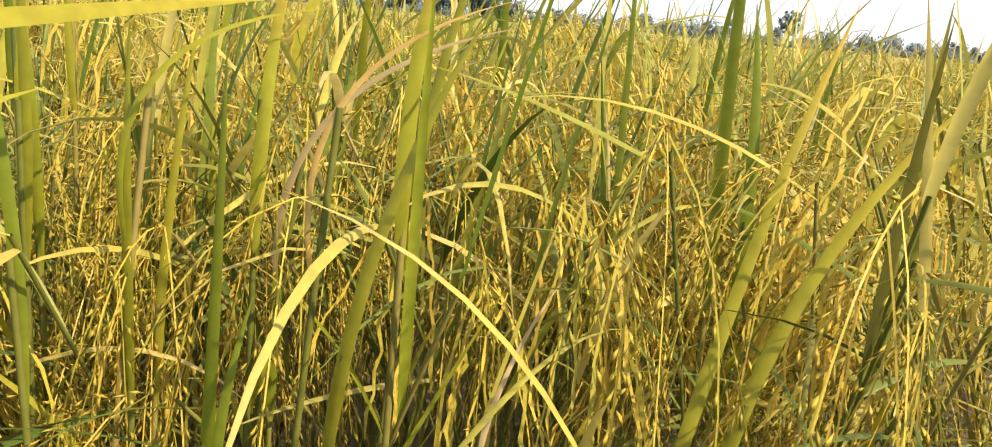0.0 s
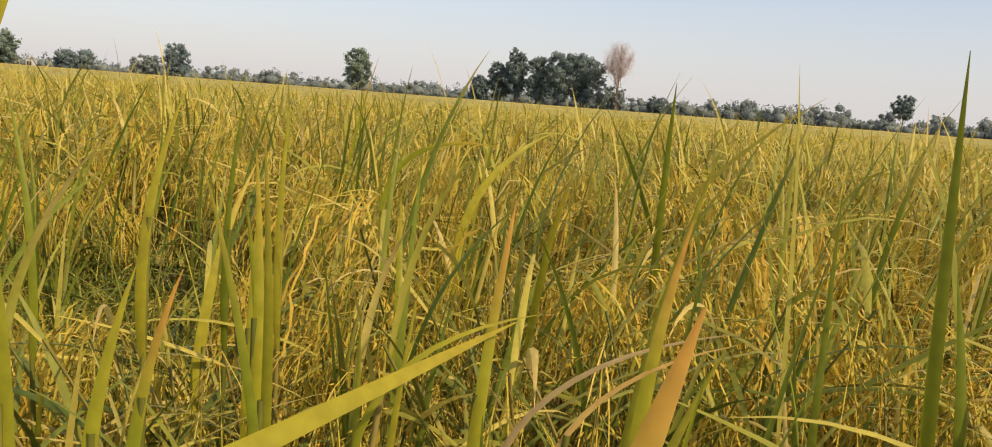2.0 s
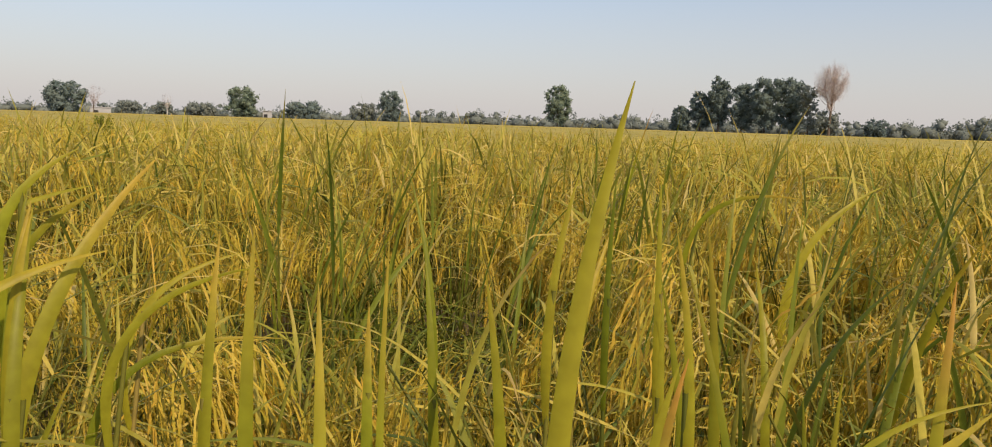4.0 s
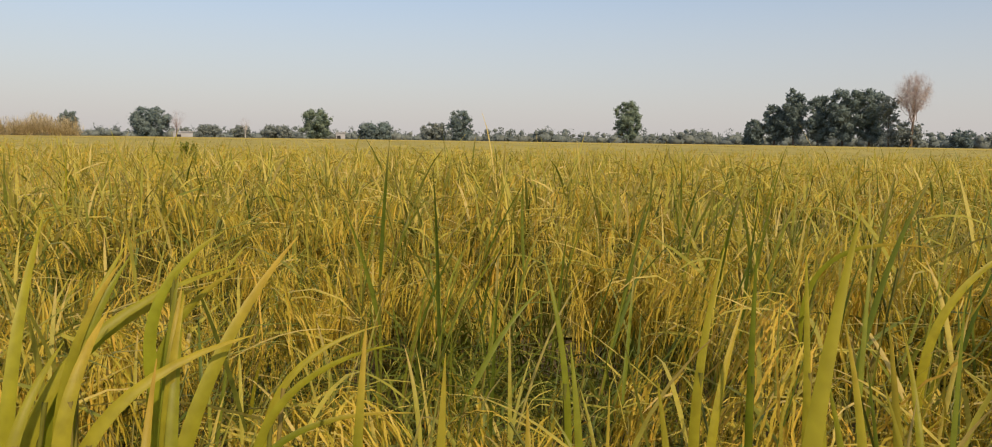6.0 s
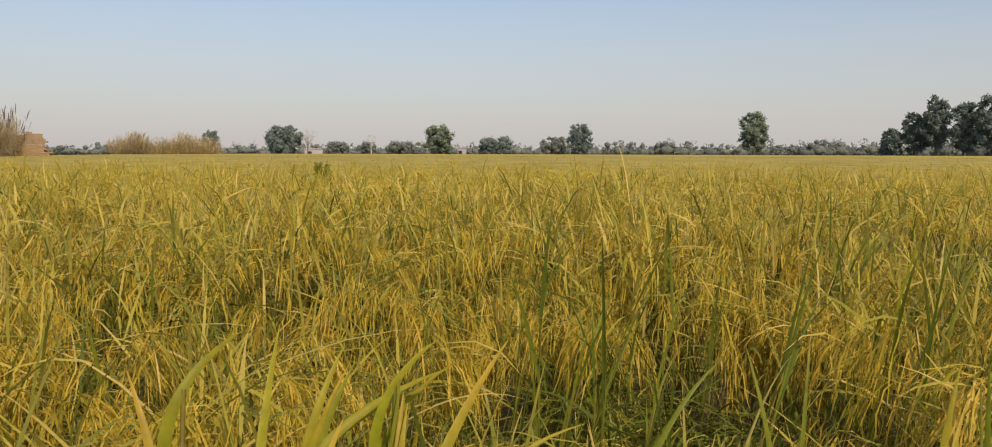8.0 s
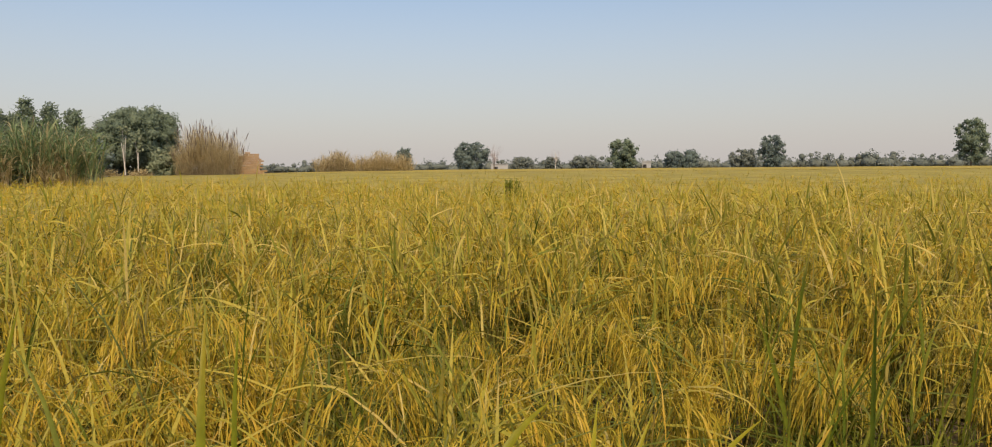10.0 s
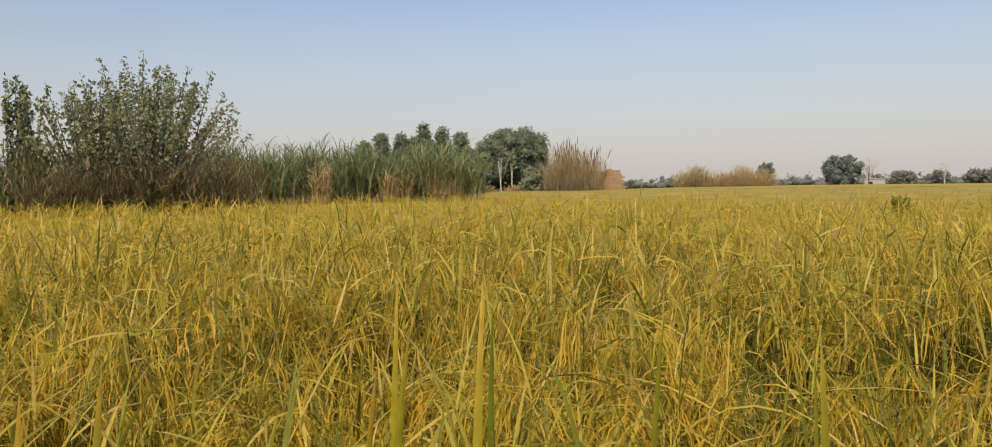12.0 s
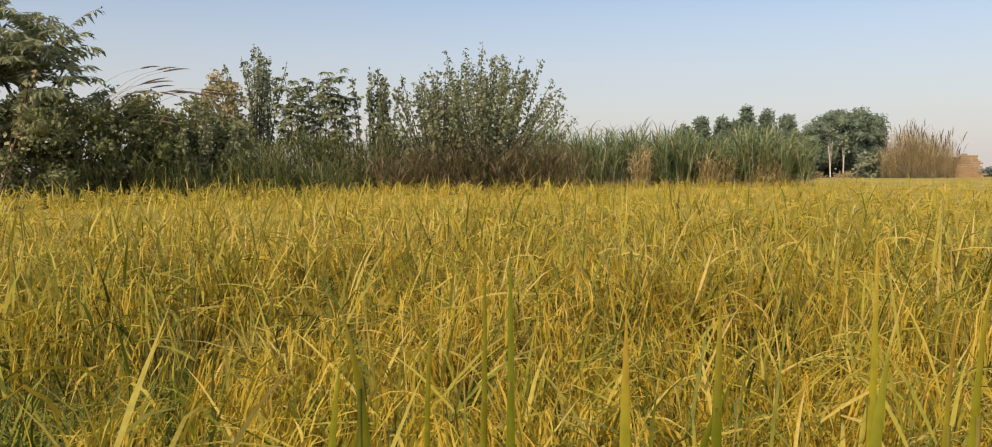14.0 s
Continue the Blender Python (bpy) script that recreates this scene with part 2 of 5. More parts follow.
def ribbons(p, tan, width, az, twist, fold=0.0):
    """Strips along curves p, width (N, S) wide. fold: depth of the midrib as a share of the width, 0 for a flat strip."""
    n, s, _ = p.shape
    side = np.stack([-np.sin(az), np.cos(az), np.zeros(n)], -1)[:, None, :].repeat(s, 1)
    nor = np.cross(tan, side)
    tw = twist[:, None, None] * np.ones((1, s, 1))
    side = side * np.cos(tw) + nor * np.sin(tw)
    half = width[:, :, None] / 2
    u = np.linspace(0, 1, s)[None].repeat(n, 0)
    i = np.arange(n)[:, None] * s + np.arange(s - 1)[None]
    if fold:
        nor = np.cross(tan, side)
        v = np.stack([p - side * half, p + nor * half * fold * 2, p + side * half], 2)
        a = i[:, :, None] * 3
        f = np.concatenate([np.stack([a, a + 1, a + 4, a + 3], -1), np.stack([a + 1, a + 2, a + 5, a + 4], -1)], 2)
        return v.reshape(-1, 3), f.reshape(-1, 4), u[:, :, None].repeat(3, 2).ravel()
    v = np.stack([p - side * half, p + side * half], 2)
    a = i * 2
    f = np.stack([a, a + 1, a + 3, a + 2], -1)
    return v.reshape(-1, 3), f.reshape(-1, 4), u[:, :, None].repeat(2, 2).ravel()


def blade_width(w, seg, shape=0.9):
    """A grass blade's width along its length: narrow foot, widest at a third, long point."""
    u = np.linspace(0, 1, seg + 1)
    prof = np.minimum(1, 0.55 + 2.2 * u) * np.clip(1 - u ** 2.2, 0.02, 1) ** shape
    return w[:, None] * prof[None]


def tubes(p, tan, radius, sides=5):
    """Tapered tubes along curves p, radius (N, S)."""
    n, s, _ = p.shape
    ref = np.zeros_like(tan); ref[..., 0] = 1.0
    flat = np.abs(tan[..., 0]) > 0.9
    ref[flat] = (0, 1, 0)
    a = np.cross(tan, ref); a /= np.linalg.norm(a, axis=-1, keepdims=True)
    b = np.cross(tan, a); b /= np.linalg.norm(b, axis=-1, keepdims=True)
    an = np.arange(sides) / sides * 2 * np.pi
    ring = a[:, :, None] * np.cos(an)[None, None, :, None] + b[:, :, None] * np.sin(an)[None, None, :, None]
    v = p[:, :, None] + ring * radius[:, :, None, None]
    i = (np.arange(n)[:, None] * s + np.arange(s - 1)[None])[:, :, None] * sides
    k = np.arange(sides)[None, None]
    f = np.stack([i + k, i + (k + 1) % sides, i + sides + (k + 1) % sides, i + sides + k], -1)
    u = np.linspace(0, 1, s)[None, :, None].repeat(n, 0).repeat(sides, 2)
    return v.reshape(-1, 3), f.reshape(-1, 4), u.ravel()


def leaves(points, size, rng, droop=0.3, long=1.6, toward=None):
    """Folded rhombic leaves at points, turned at random; toward: unit vectors that they reach along."""
    n = len(points)
    d = rng.normal(size=(n, 3)); d[:, 2] -= droop
    if toward is not None:
        d = toward * 1.6 + d * 0.6
    d /= np.linalg.norm(d, axis=1, keepdims=True)
    r = rng.normal(size=(n, 3)); s = np.cross(d, r); s /= np.linalg.norm(s, axis=1, keepdims=True)
    up = np.cross(s, d)
    sz = (size * rng.uniform(0.65, 1.3, n))[:, None]
    mid = points + d * sz * long * 0.45
    v = np.stack([points, mid + s * sz * 0.5 + up * sz * 0.12, points + d * sz * long, mid - s * sz * 0.5 + up * sz * 0.12], 1)
    b = np.arange(n)[:, None] * 4
    f = np.concatenate([b + np.array([[0, 1, 2]]), b + np.array([[0, 2, 3]])])
    return v.reshape(-1, 3), f, np.tile([0.0, 0.5, 1.0, 0.5], n)


def grains(p, tan, az, per, size, rng):
    """Plump pointed grains set closely and alternately along strands p."""
    n, s, _ = p.shape
    u = np.linspace(0.15, 0.99, per)
    k = np.clip((u * (s - 1)).astype(int), 0, s - 2)
    fr = (u * (s - 1) - k)[None, :, None]
    c = p[:, k] * (1 - fr) + p[:, k + 1] * fr
    t = tan[:, k]
    side = np.stack([-np.sin(az), np.cos(az), np.zeros(n)], -1)[:, None, :]
    sign = np.where(np.arange(per) % 2, 1.0, -1.0)[None, :, None]
    out = side * sign + np.cross(t, side.repeat(per, 1)) * rng.uniform(-0.9, 0.9, (n, per, 1))
    d = t + out * 0.4 + rng.normal(size=(n, per, 3)) * 0.08
    d /= np.linalg.norm(d, axis=-1, keepdims=True)
    d, c = d.reshape(-1, 3), (c + out * 0.0012).reshape(-1, 3)
    a = np.cross(d, rng.normal(size=d.shape)); a /= np.linalg.norm(a, axis=1, keepdims=True)
    b = np.cross(d, a)
    L = size * rng.uniform(0.85, 1.15, (len(d), 1)); r = L * 0.115
    mid = c + d * L * 0.4
    v = np.stack([c, mid + a * r + b * r * 0.6, mid - a * r + b * r * 0.6, c + d * L - b * r * 0.4], 1)
    o = np.arange(len(d))[:, None] * 4
    f = np.concatenate([o + np.array([q]) for q in ((0, 2, 1), (0, 3, 2), (0, 1, 3), (3, 1, 2))])
    return v.reshape(-1, 3), f, np.tile([0.0, 0.5, 0.5, 1.0], len(d))


def beaded(p, t, sa, rng, fat=1.0, wide=0.0044):
    """A hanging branch of a head seen from farther off: a narrow strip that swells at its grains and wavers."""
    n, s, _ = p.shape
    w = np.where(np.arange(s) % 2, 1.0, 0.6)[None] * rng.uniform(0.75, 1.2, (n, s)) * wide * fat
    w[:, 0] *= 0.3
    w[:, -1] *= 0.3
    p = p + rng.normal(0, 0.0022, p.shape) * fat
    return ribbons(p, t, w, sa, rng.uniform(-1.3, 1.3, n))


# ---- the rice ----
def sway(x, y):
    """Where the heads hang to at a place (down the flank of its mound, for the most part), and how strongly the crop leans."""
    e = 0.04
    gx = (crop_height(x + e, y) - crop_height(x - e, y)) / (2 * e)
    gy = (crop_height(x, y + e) - crop_height(x, y - e)) / (2 * e)
    drift = 1.9 * np.sin(0.5 * x + 0.3 * y + 0.7) - 2.2
    dx, dy = -gx + 0.12 * np.cos(drift), -gy + 0.12 * np.sin(drift)
    s = 0.5 + 0.3 * np.sin(1.3 * x - 0.8 * y) + 0.2 * np.sin(2.9 * x + 2.2 * y + 1.0)
    return np.arctan2(dy, dx), np.clip(s, 0.1, 1.0)


def crop_height(x, y):
    """Height of the crop's top relative to the mean: low mounds and hollows."""
    h = 1.0 + 0.07 * np.sin(2.1 * x + 1.3 * y) + 0.06 * np.sin(-1.2 * x + 2.6 * y + 1.0) + 0.085 * np.sin(5.3 * x - 4.1 * y + np.sin(1.9 * y)) + 0.085 * np.sin(7.7 * x + 6.3 * y + 2 * np.sin(2.3 * x))
    # it stands taller towards the hedge
    h = h + 0.2 / (1 + np.exp(-((-x - 0.35 * np.abs(y)) - 13.0) / 2.0)) * (y < 14)
    for hx, hy, r, deep in HOLLOWS:
        h = h - deep * np.exp(-((x - hx) ** 2 + (y - hy) ** 2) / r ** 2)
    return h


HOLLOWS = ((-0.2, 5.2, 0.5, 0.4), (-0.4, 6.0, 0.7, 0.42), (-0.6, 7.0, 0.75, 0.38), (-1.38, 2.2, 0.72, 0.4), (-1.0, 1.6, 0.3, 0.25), (-2.72, 2.1, 0.45, 0.3), (-3.4, 1.6, 0.3, 0.24), (-5.5, 2.2, 0.35, 0.25), (-5.3, 3.1, 0.35, 0.25), (-3.5, 2.2, 0.35, 0.25), (-4.3, 2.1, 0.3, 0.22), (-3.2, 3.5, 0.35, 0.25), (-1.9, 2.8, 0.3, 0.22),
           (1.0, 3.3, 0.45, 0.22), (0.5, 1.5, 0.3, 0.18), (-2.9, 1.3, 0.2, 0.2), (-4.9, 4.2, 0.4, 0.2), (-4.7, -0.9, 0.3, 0.2), (-3.95, -2.3, 0.8, 0.42), (-3.1, -1.85, 0.5, 0.36), (-6.3, 0.3, 0.45, 0.2), (0.05, 3.2, 0.3, 0.2))


def tillers(cx, cy, per, spread, rng, h=None):
    """Culm curves for tufts at cx, cy."""
    n = len(cx)
    x, y = np.repeat(cx, per), np.repeat(cy, per)
    turn = rng.uniform(0, 2 * np.pi, n * per)
    rad = spread * np.sqrt(rng.uniform(0, 1, n * per))
    base = np.stack([x + rad * np.cos(turn), y + rad * np.sin(turn), np.zeros(n * per)], -1)
    a, s = sway(x, y)
    a = a + np.repeat(rng.normal(0, 0.5, n), per) + rng.normal(0, 0.4, n * per)
    hh = crop_height(x, y) if h is None else np.repeat(h, per)
    return base, a, s, hh * np.repeat(rng.uniform(0.87, 1.1, n), per) * rng.uniform(0.84, 1.1, n * per)


def rice_parts(cx, cy, per, rng, seg, strands, beads, leaf_each=3, spread=0.045, fat=1.0, h=None, leafy=0.8, reach=1.0, upright=1.0):
    """Curves of all culms, leaf blades and panicle strands for tufts of rice at cx, cy."""
    base, az, s, hh = tillers(cx, cy, per, spread, rng, h)
    n = len(base)
    lean = rng.uniform(0.03, 0.22, n) + 0.26 * s
    cp, ct = arcs(base, az, 0.76 * hh, lean, 0.3 * s + rng.uniform(0, 0.15, n), 3)
    top = cp[:, -1]
    got = {"culm": (cp, ct, np.full((n, 4), 0.004 * fat), az, rng.uniform(-1.5, 1.5, n))}
    bl = []
    for k in range(leaf_each):
        f = (0.95, 0.55, 0.2, 0.0)[k]
        foot = cp[:, 3] * f + cp[:, 2] * (1 - f)
        la = az + rng.normal(0, 1.5, n)
        ln = reach * rng.uniform(0.2, 0.4, n) * np.where(rng.random(n) < 0.2, 1.35, 1.0)
        erect = rng.random(n) < (0.17, 0.12, 0.08, 0.1)[k] * upright
        le = np.where(erect, rng.uniform(0.1, 0.6, n), rng.uniform(0.75, 1.5, n))
        cu = np.where(erect, rng.uniform(0.05, 0.8, n), rng.uniform(0.2, 1.6, n))
        p, t = arcs(foot, la, ln, le, cu, seg)
        keep = rng.random(n) < (1.0 if n < 20 else leafy)
        bl.append(tuple(q[keep] for q in (p, t, blade_width(rng.uniform(0.005, 0.0105, n) * fat, seg), la, rng.uniform(-0.7, 0.7, n))))
    got["leaf"] = bl
    # the head: an axis that arches over, and branches that bend off it and hang like a curtain
    st = []
    ma = az + rng.normal(0, 0.3, n)
    ml = rng.uniform(0.13, 0.2, n)
    m0 = lean + rng.uniform(0.2, 0.6, n)
    mc = rng.uniform(1.7, 2.3, n)
    mp, mt = arcs(top, ma, ml, m0, mc, 6, power=0.6)
    st.append((mp, mt, ma))
    for k in range(strands):
        f = 0.08 + 0.72 * (k + 0.5) / max(1, strands)
        u = f * 6; i = int(u)
        at = mp[:, i] * (1 - u + i) + mp[:, i + 1] * (u - i)
        sa = ma + rng.normal(0, 0.7, n)
        th = np.clip(m0 + mc * f ** 0.6 + rng.normal(0.2, 0.3, n), 1.0, 2.8)
        p, t = arcs(at, sa, rng.uniform(0.14, 0.25, n) * (1.15 - 0.35 * f), th, np.clip(2.98 - th + rng.normal(0, 0.14, n), 0.05, 2.2), beads, power=0.25)
        st.append((p, t, sa))
    got["strand"] = st
    return got


CENTRE = (-0.45, -0.25)


def spots(r0, r1, step, rng, az0=-35.0, az1=124.0):
    """Planting places between two distances from the standpoint, within a sweep of directions, in jittered rows."""
    g = np.arange(-r1, r1 + step, step)
    x, y = [q.ravel() for q in np.meshgrid(g, g)]
    x = x + rng.uniform(-0.35, 0.35, len(x)) * step
    y = y + rng.uniform(-0.35, 0.35, len(x)) * step
    r = np.hypot(x, y)
    a = np.degrees(np.arctan2(-x, y))
    x, y = x + CENTRE[0], y + CENTRE[1]
    # the trodden spot where one stands stays clear
    u = np.clip((x * -0.8 + y * -0.66) / 1.0756, 0, 1)
    clear = np.hypot(x + 0.8 * u, y + 0.66 * u) > 0.8
    for hx, hy, hr, deep in HOLLOWS:
        clear &= np.hypot(x - hx, y - hy) > hr * (1.1 if deep > 0.24 else 0.75)
    ok = (r >= r0) & (r < r1) & (a > az0) & (a < az1) & clear & (np.hypot(x + 0.35, y + 0.05) > 0.46)
    return x[ok], y[ok]


# bounds of the paddy, by direction: degrees left of +y and metres
EDGE_AZ = np.array([-180, -140, -60, -40, -25, 20, 48, 54, 58, 62, 66, 69, 72, 84, 87, 93, 98, 103, 108, 113, 118, 128, 140, 180], float)
EDGE_R = np.array([14, 14, 60, 150, 172, 172, 168, 128, 112, 78, 78, 76, 43, 41.5, 34, 32, 33, 32, 28.5, 25, 24, 22, 16, 14], float)


def edge(x, y):
    return np.interp(np.degrees(np.arctan2(-x, y)), EDGE_AZ, EDGE_R)


rng = np.random.default_rng(7)
near_x, near_y = spots(0.3, 1.8, 0.19, rng, -55.0, 138.0)


def rice_variant(k):
    """Meshes of one tuft of rice with its foot at the origin: a list of (part name, mesh)."""
    r = np.random.default_rng(100 + k)
    z = np.zeros(1)
    per = 8
    g = rice_parts(z + 0.7 * k, z + 0.43 * k, per, r, 7, 7, 6, leaf_each=3, spread=0.07, h=z + 1, reach=0.72)
    shift = np.array([0.7 * k, 0.43 * k, 0.0])
    made = []

    def put(name, chunk, material):
        made.append((name, mesh_of(name, [(v - shift, f, a) for v, f, a in chunk], material)))

    p, t, w, az, tw = g["culm"]
    lv = g["leaf"]
    wob = np.random.default_rng(300 + k)
    for j in range(per):
        q = slice(j, j + 1)
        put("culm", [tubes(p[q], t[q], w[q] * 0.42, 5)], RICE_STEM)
        for lp, lt, lw, la, ltw in lv:
            put("leaf_blade", [ribbons(lp[q], lt[q], lw[q], la[q], ltw[q], 0.18)], RICE_LEAF if lp is lv[0][0] else LOWER_LEAF)
        put("panicle", [c for sp, s_t, sa in g["strand"] for c in (grains(sp[q], s_t[q], sa[q], 12, 0.0125, wob), ribbons(sp[q], s_t[q], np.full((1, sp.shape[1]), 0.0012), sa[q], wob.uniform(-1, 1, 1)))], RICE_GRAIN)
    return made


def field():
    split_sets = [rice_variant(k) for k in range(5)]
    order = np.argsort(np.hypot(near_x + 0.5, near_y - 0.2))
    for i in order:
        x, y = float(near_x[i]), float(near_y[i])
        plant = thing("rice_plant", "ripe rice tuft with drooping golden heads and yellow-green leaves", "rice plant", "rice plants in the paddy")
        plant.matrix_basis = pose(x, y, 0, 0, 0, random.uniform(0, 360)) @ Matrix.Scale(float(crop_height(x, y)) * random.uniform(0.93, 1.06), 4)
        culm = None
        for name, me in random.choice(split_sets):
            if name == "culm":
                culm = part(name, me, plant)
            else:
                part(name, me, culm)
    def stand(x, y, r, per, seg, strands, beads, fat, each, spread, leafy=0.64, upright=1.0):
        g = rice_parts(x, y, per, r, seg, strands, beads, leaf_each=each, spread=spread, fat=fat, leafy=leafy, upright=upright)
        crop = thing("rice_crop", "dense stand of ripe golden rice with drooping heads", "rice", kind="stuff")
        part("leaves", mesh_of("leaves", [ribbons(*q) for q in g["leaf"][:2]], RICE_LEAF), crop)
        part("panicles", mesh_of("panicles", [beaded(*q, r, fat, 0.002 if j == 0 and strands > 3 else 0.0044) for j, q in enumerate(g["strand"])], RICE_GRAIN), crop)
        if each > 2:
            part("lower_leaves", mesh_of("lower_leaves", [ribbons(*q) for q in g["leaf"][2:]], LOWER_LEAF), crop)
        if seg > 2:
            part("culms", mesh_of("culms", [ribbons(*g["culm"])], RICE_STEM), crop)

    # behind the standpoint the crop goes on
    r = np.random.default_rng(3)
    for a0, a1 in ((-180.0, -35.0), (124.0, 180.0)):
        x, y = spots(0.9, 8.0, 0.28, r, a0, a1)
        far = np.hypot(x - 0.05, y) > 1.05
        stand(x[far], y[far], r, 6, 2, 2, 2, 2.2, 2, 0.14)
    # tillers that close the gaps between the nearest tufts
    x, y = spots(0.42, 1.8, 0.18, r, -50.0, 132.0)
    u = np.clip((x * -0.8 + y * -0.66) / 1.0756, 0, 1)
    off = np.hypot(x + 0.8 * u, y + 0.66 * u) > 0.85
    stand(x[off], y[off], r, 5, 5, 9, 10, 1.0, 2, 0.09, 0.5)
    # the rest of the crop, coarser with distance: bounds, step, tillers, leaf segments, strands, bends, breadth, leaves
    for r0, r1, step, per, seg, strands, beads, fat, each in ((1.8, 4.2, 0.235, 12, 4, 8, 5, 1.25, 3), (4.2, 7.0, 0.27, 9, 3, 5, 3, 1.9, 3),
                                                              (7.0, 12.0, 0.33, 5, 3, 3, 3, 2.5, 2), (12.0, 22.0, 0.52, 5, 2, 2, 2, 3.3, 2),
                                                              (22.0, 40.0, 0.85, 5, 1, 2, 2, 3.0, 2), (40.0, 80.0, 1.6, 4, 1, 1, 2, 5.5, 2)):
        r = np.random.default_rng(int(r0 * 10) + 1)
        x, y = spots(r0, r1, step, r)
        ok = np.hypot(x, y) < edge(x, y)
        stand(x[ok], y[ok], r, per, seg, strands, beads, fat, each, step * (0.3 if r0 < 5 else 0.5), 0.64 if r0 < 4 else 0.8, 1.0 if r0 < 4 or r0 > 20 else 2.4)


field()


def shoot(tip, low, width, dry, root=None):
    """A tall broad-leaved shoot that stands above the crop: a sheathed stem, and one long blade from low to tip."""
    tip, low = Vector(tip), Vector(low)
    r = np.random.default_rng(int(abs(tip.x * 977 + tip.y * 613) * 100))
    way = (tip - low)
    flat = Vector((way.x, way.y, 0))
    foot = Vector((*root, 0)) if root else Vector((low.x - flat.x * 0.35, low.y - flat.y * 0.35, 0))
    t = thing("tall_shoot", "tall dry straw-coloured grass shoot among the rice" if dry > 0.75 else "tall green grass shoot with yellowing tip among the rice", "grass shoot", "tall shoots in the rice", at=foot)
    az = np.array([math.atan2(way.y, way.x) + 1.2])
    # sheath
    u = np.linspace(0, 1, 7)[:, None]
    a = np.array([[0, 0, 0]]) * (1 - u) + np.array((low - way * 1.1 if root else low) - foot)[None] * u + np.array(flat)[None] * (-0.12 * np.sin(u * math.pi))
    tan = np.gradient(a, axis=0); tan /= np.linalg.norm(tan, axis=1, keepdims=True)
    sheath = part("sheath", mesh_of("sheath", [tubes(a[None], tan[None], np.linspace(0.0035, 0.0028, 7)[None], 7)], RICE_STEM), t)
    # blade: starts below on the sheath, passes low and bows a little on its way to the tip
    start = Vector(a[6] if root else a[5])
    u = np.linspace(0, 1, 15)[:, None]
    side = way.cross(Vector((0, 0, 1)))
    bow = (side.normalized() if side.length > 1e-4 else Vector((1, 0, 0))) * way.length * float(r.uniform(-0.06, 0.06)) * (0 if root else 1)
    one, two = (low - foot - start).length, way.length
    f = min(0.85, max(0.1, one / (one + two)))
    mid = (low - foot - start * (1 - f) ** 2 - (tip - foot) * f ** 2) / (2 * f * (1 - f)) + bow
    p = np.array(start)[None] * (1 - u) ** 2 + 2 * u * (1 - u) * np.array(mid)[None] + u ** 2 * np.array(tip - foot)[None]
    tan = np.gradient(p, axis=0); tan /= np.linalg.norm(tan, axis=1, keepdims=True)
    # the flat of the blade looks out over the trodden spot
    heading = math.atan2(way.y, way.x)
    across = Vector((-math.sin(heading), math.cos(heading), 0))
    flatwise = way.cross(low - Vector((-0.3, -0.12, 1.1))).normalized()
    turn = math.atan2(flatwise.dot(way.normalized().cross(across)), flatwise.dot(across))
    w = blade_width(np.array([width * 1.05]), 14, 0.75)
    part("leaf_blade", mesh_of("leaf_blade", [ribbons(p[None], tan[None], w, np.array([heading]), turn + r.uniform(-0.4, 0.4, 1), 0.16)], DRY_BLADE if dry > 0.85 else (ORANGE_BLADE if dry > 0.45 else TALL_BLADE)), sheath)
    if width > 0.0095 and not root:
        # a second, shorter leaf lower on the same stem
        la = np.array([r.uniform(0, 6.28)])
        q, qt = arcs(np.array([a[4]]), la, r.uniform(0.16, 0.28, 1), r.uniform(0.15, 0.5, 1), r.uniform(0.1, 0.9, 1), 8)
        part("leaf_blade", mesh_of("leaf_blade", [ribbons(q, qt, blade_width(np.array([width * 0.8]), 8), la, r.uniform(-0.5, 0.5, 1), 0.16)], TALL_BLADE), sheath)


shoot((-0.151, 0.529, 0.919), (-0.150, 0.477, 0.677), 0.0122, 0.3)
shoot((-0.277, 0.697, 0.929), (-0.261, 0.649, 0.727), 0.0117, 0.1)
shoot((0.014, 0.600, 0.961), (-0.072, 0.545, 0.714), 0.0142, 0.1)
shoot((0.280, 0.855, 0.989), (0.285, 0.801, 0.777), 0.0142, 0)
shoot((0.328, 0.730, 0.990), (0.179, 0.573, 0.655), 0.0110, 0.3)
shoot((0.440, 0.785, 1.003), (0.414, 0.743, 0.772), 0.0129, 0)
shoot((0.396, 0.637, 0.932), (0.222, 0.558, 0.692), 0.0119, 0.5)
shoot((0.096, 0.693, 0.736), (0.034, 0.599, 0.621), 0.0055, 1)
shoot((-0.121, 0.485, 0.774), (-0.134, 0.461, 0.685), 0.0095, 0.2)
shoot((0.039, 0.699, 0.946), (-0.142, 0.736, 0.816), 0.0068, 0.9)
shoot((-0.240, 0.763, 0.941), (-0.258, 0.704, 0.681), 0.0103, 0.2)
shoot((-0.166, 0.783, 0.812), (-0.164, 0.732, 0.666), 0.0103, 0.1)
shoot((-0.064, 0.259, 1.067), (-0.105, 0.202, 0.969), 0.0175, 0.6, (-0.42, 0.05))
shoot((-0.140, 0.643, 0.953), (-0.29, 0.40, 0.919), 0.0175, 0.4, (-0.62, 0.1))
shoot((-0.374, 0.596, 1.056), (-0.313, 0.571, 0.763), 0.0094, 0.3)
shoot((-0.237, 0.473, 0.891), (-0.273, 0.400, 0.852), 0.0103, 0.7)
shoot((0.257, 0.850, 1.204), (0.256, 0.796, 0.814), 0.0142, 0.1)
shoot((-0.364, 0.481, 1.008), (-0.384, 0.468, 0.905), 0.0117, 0.8)
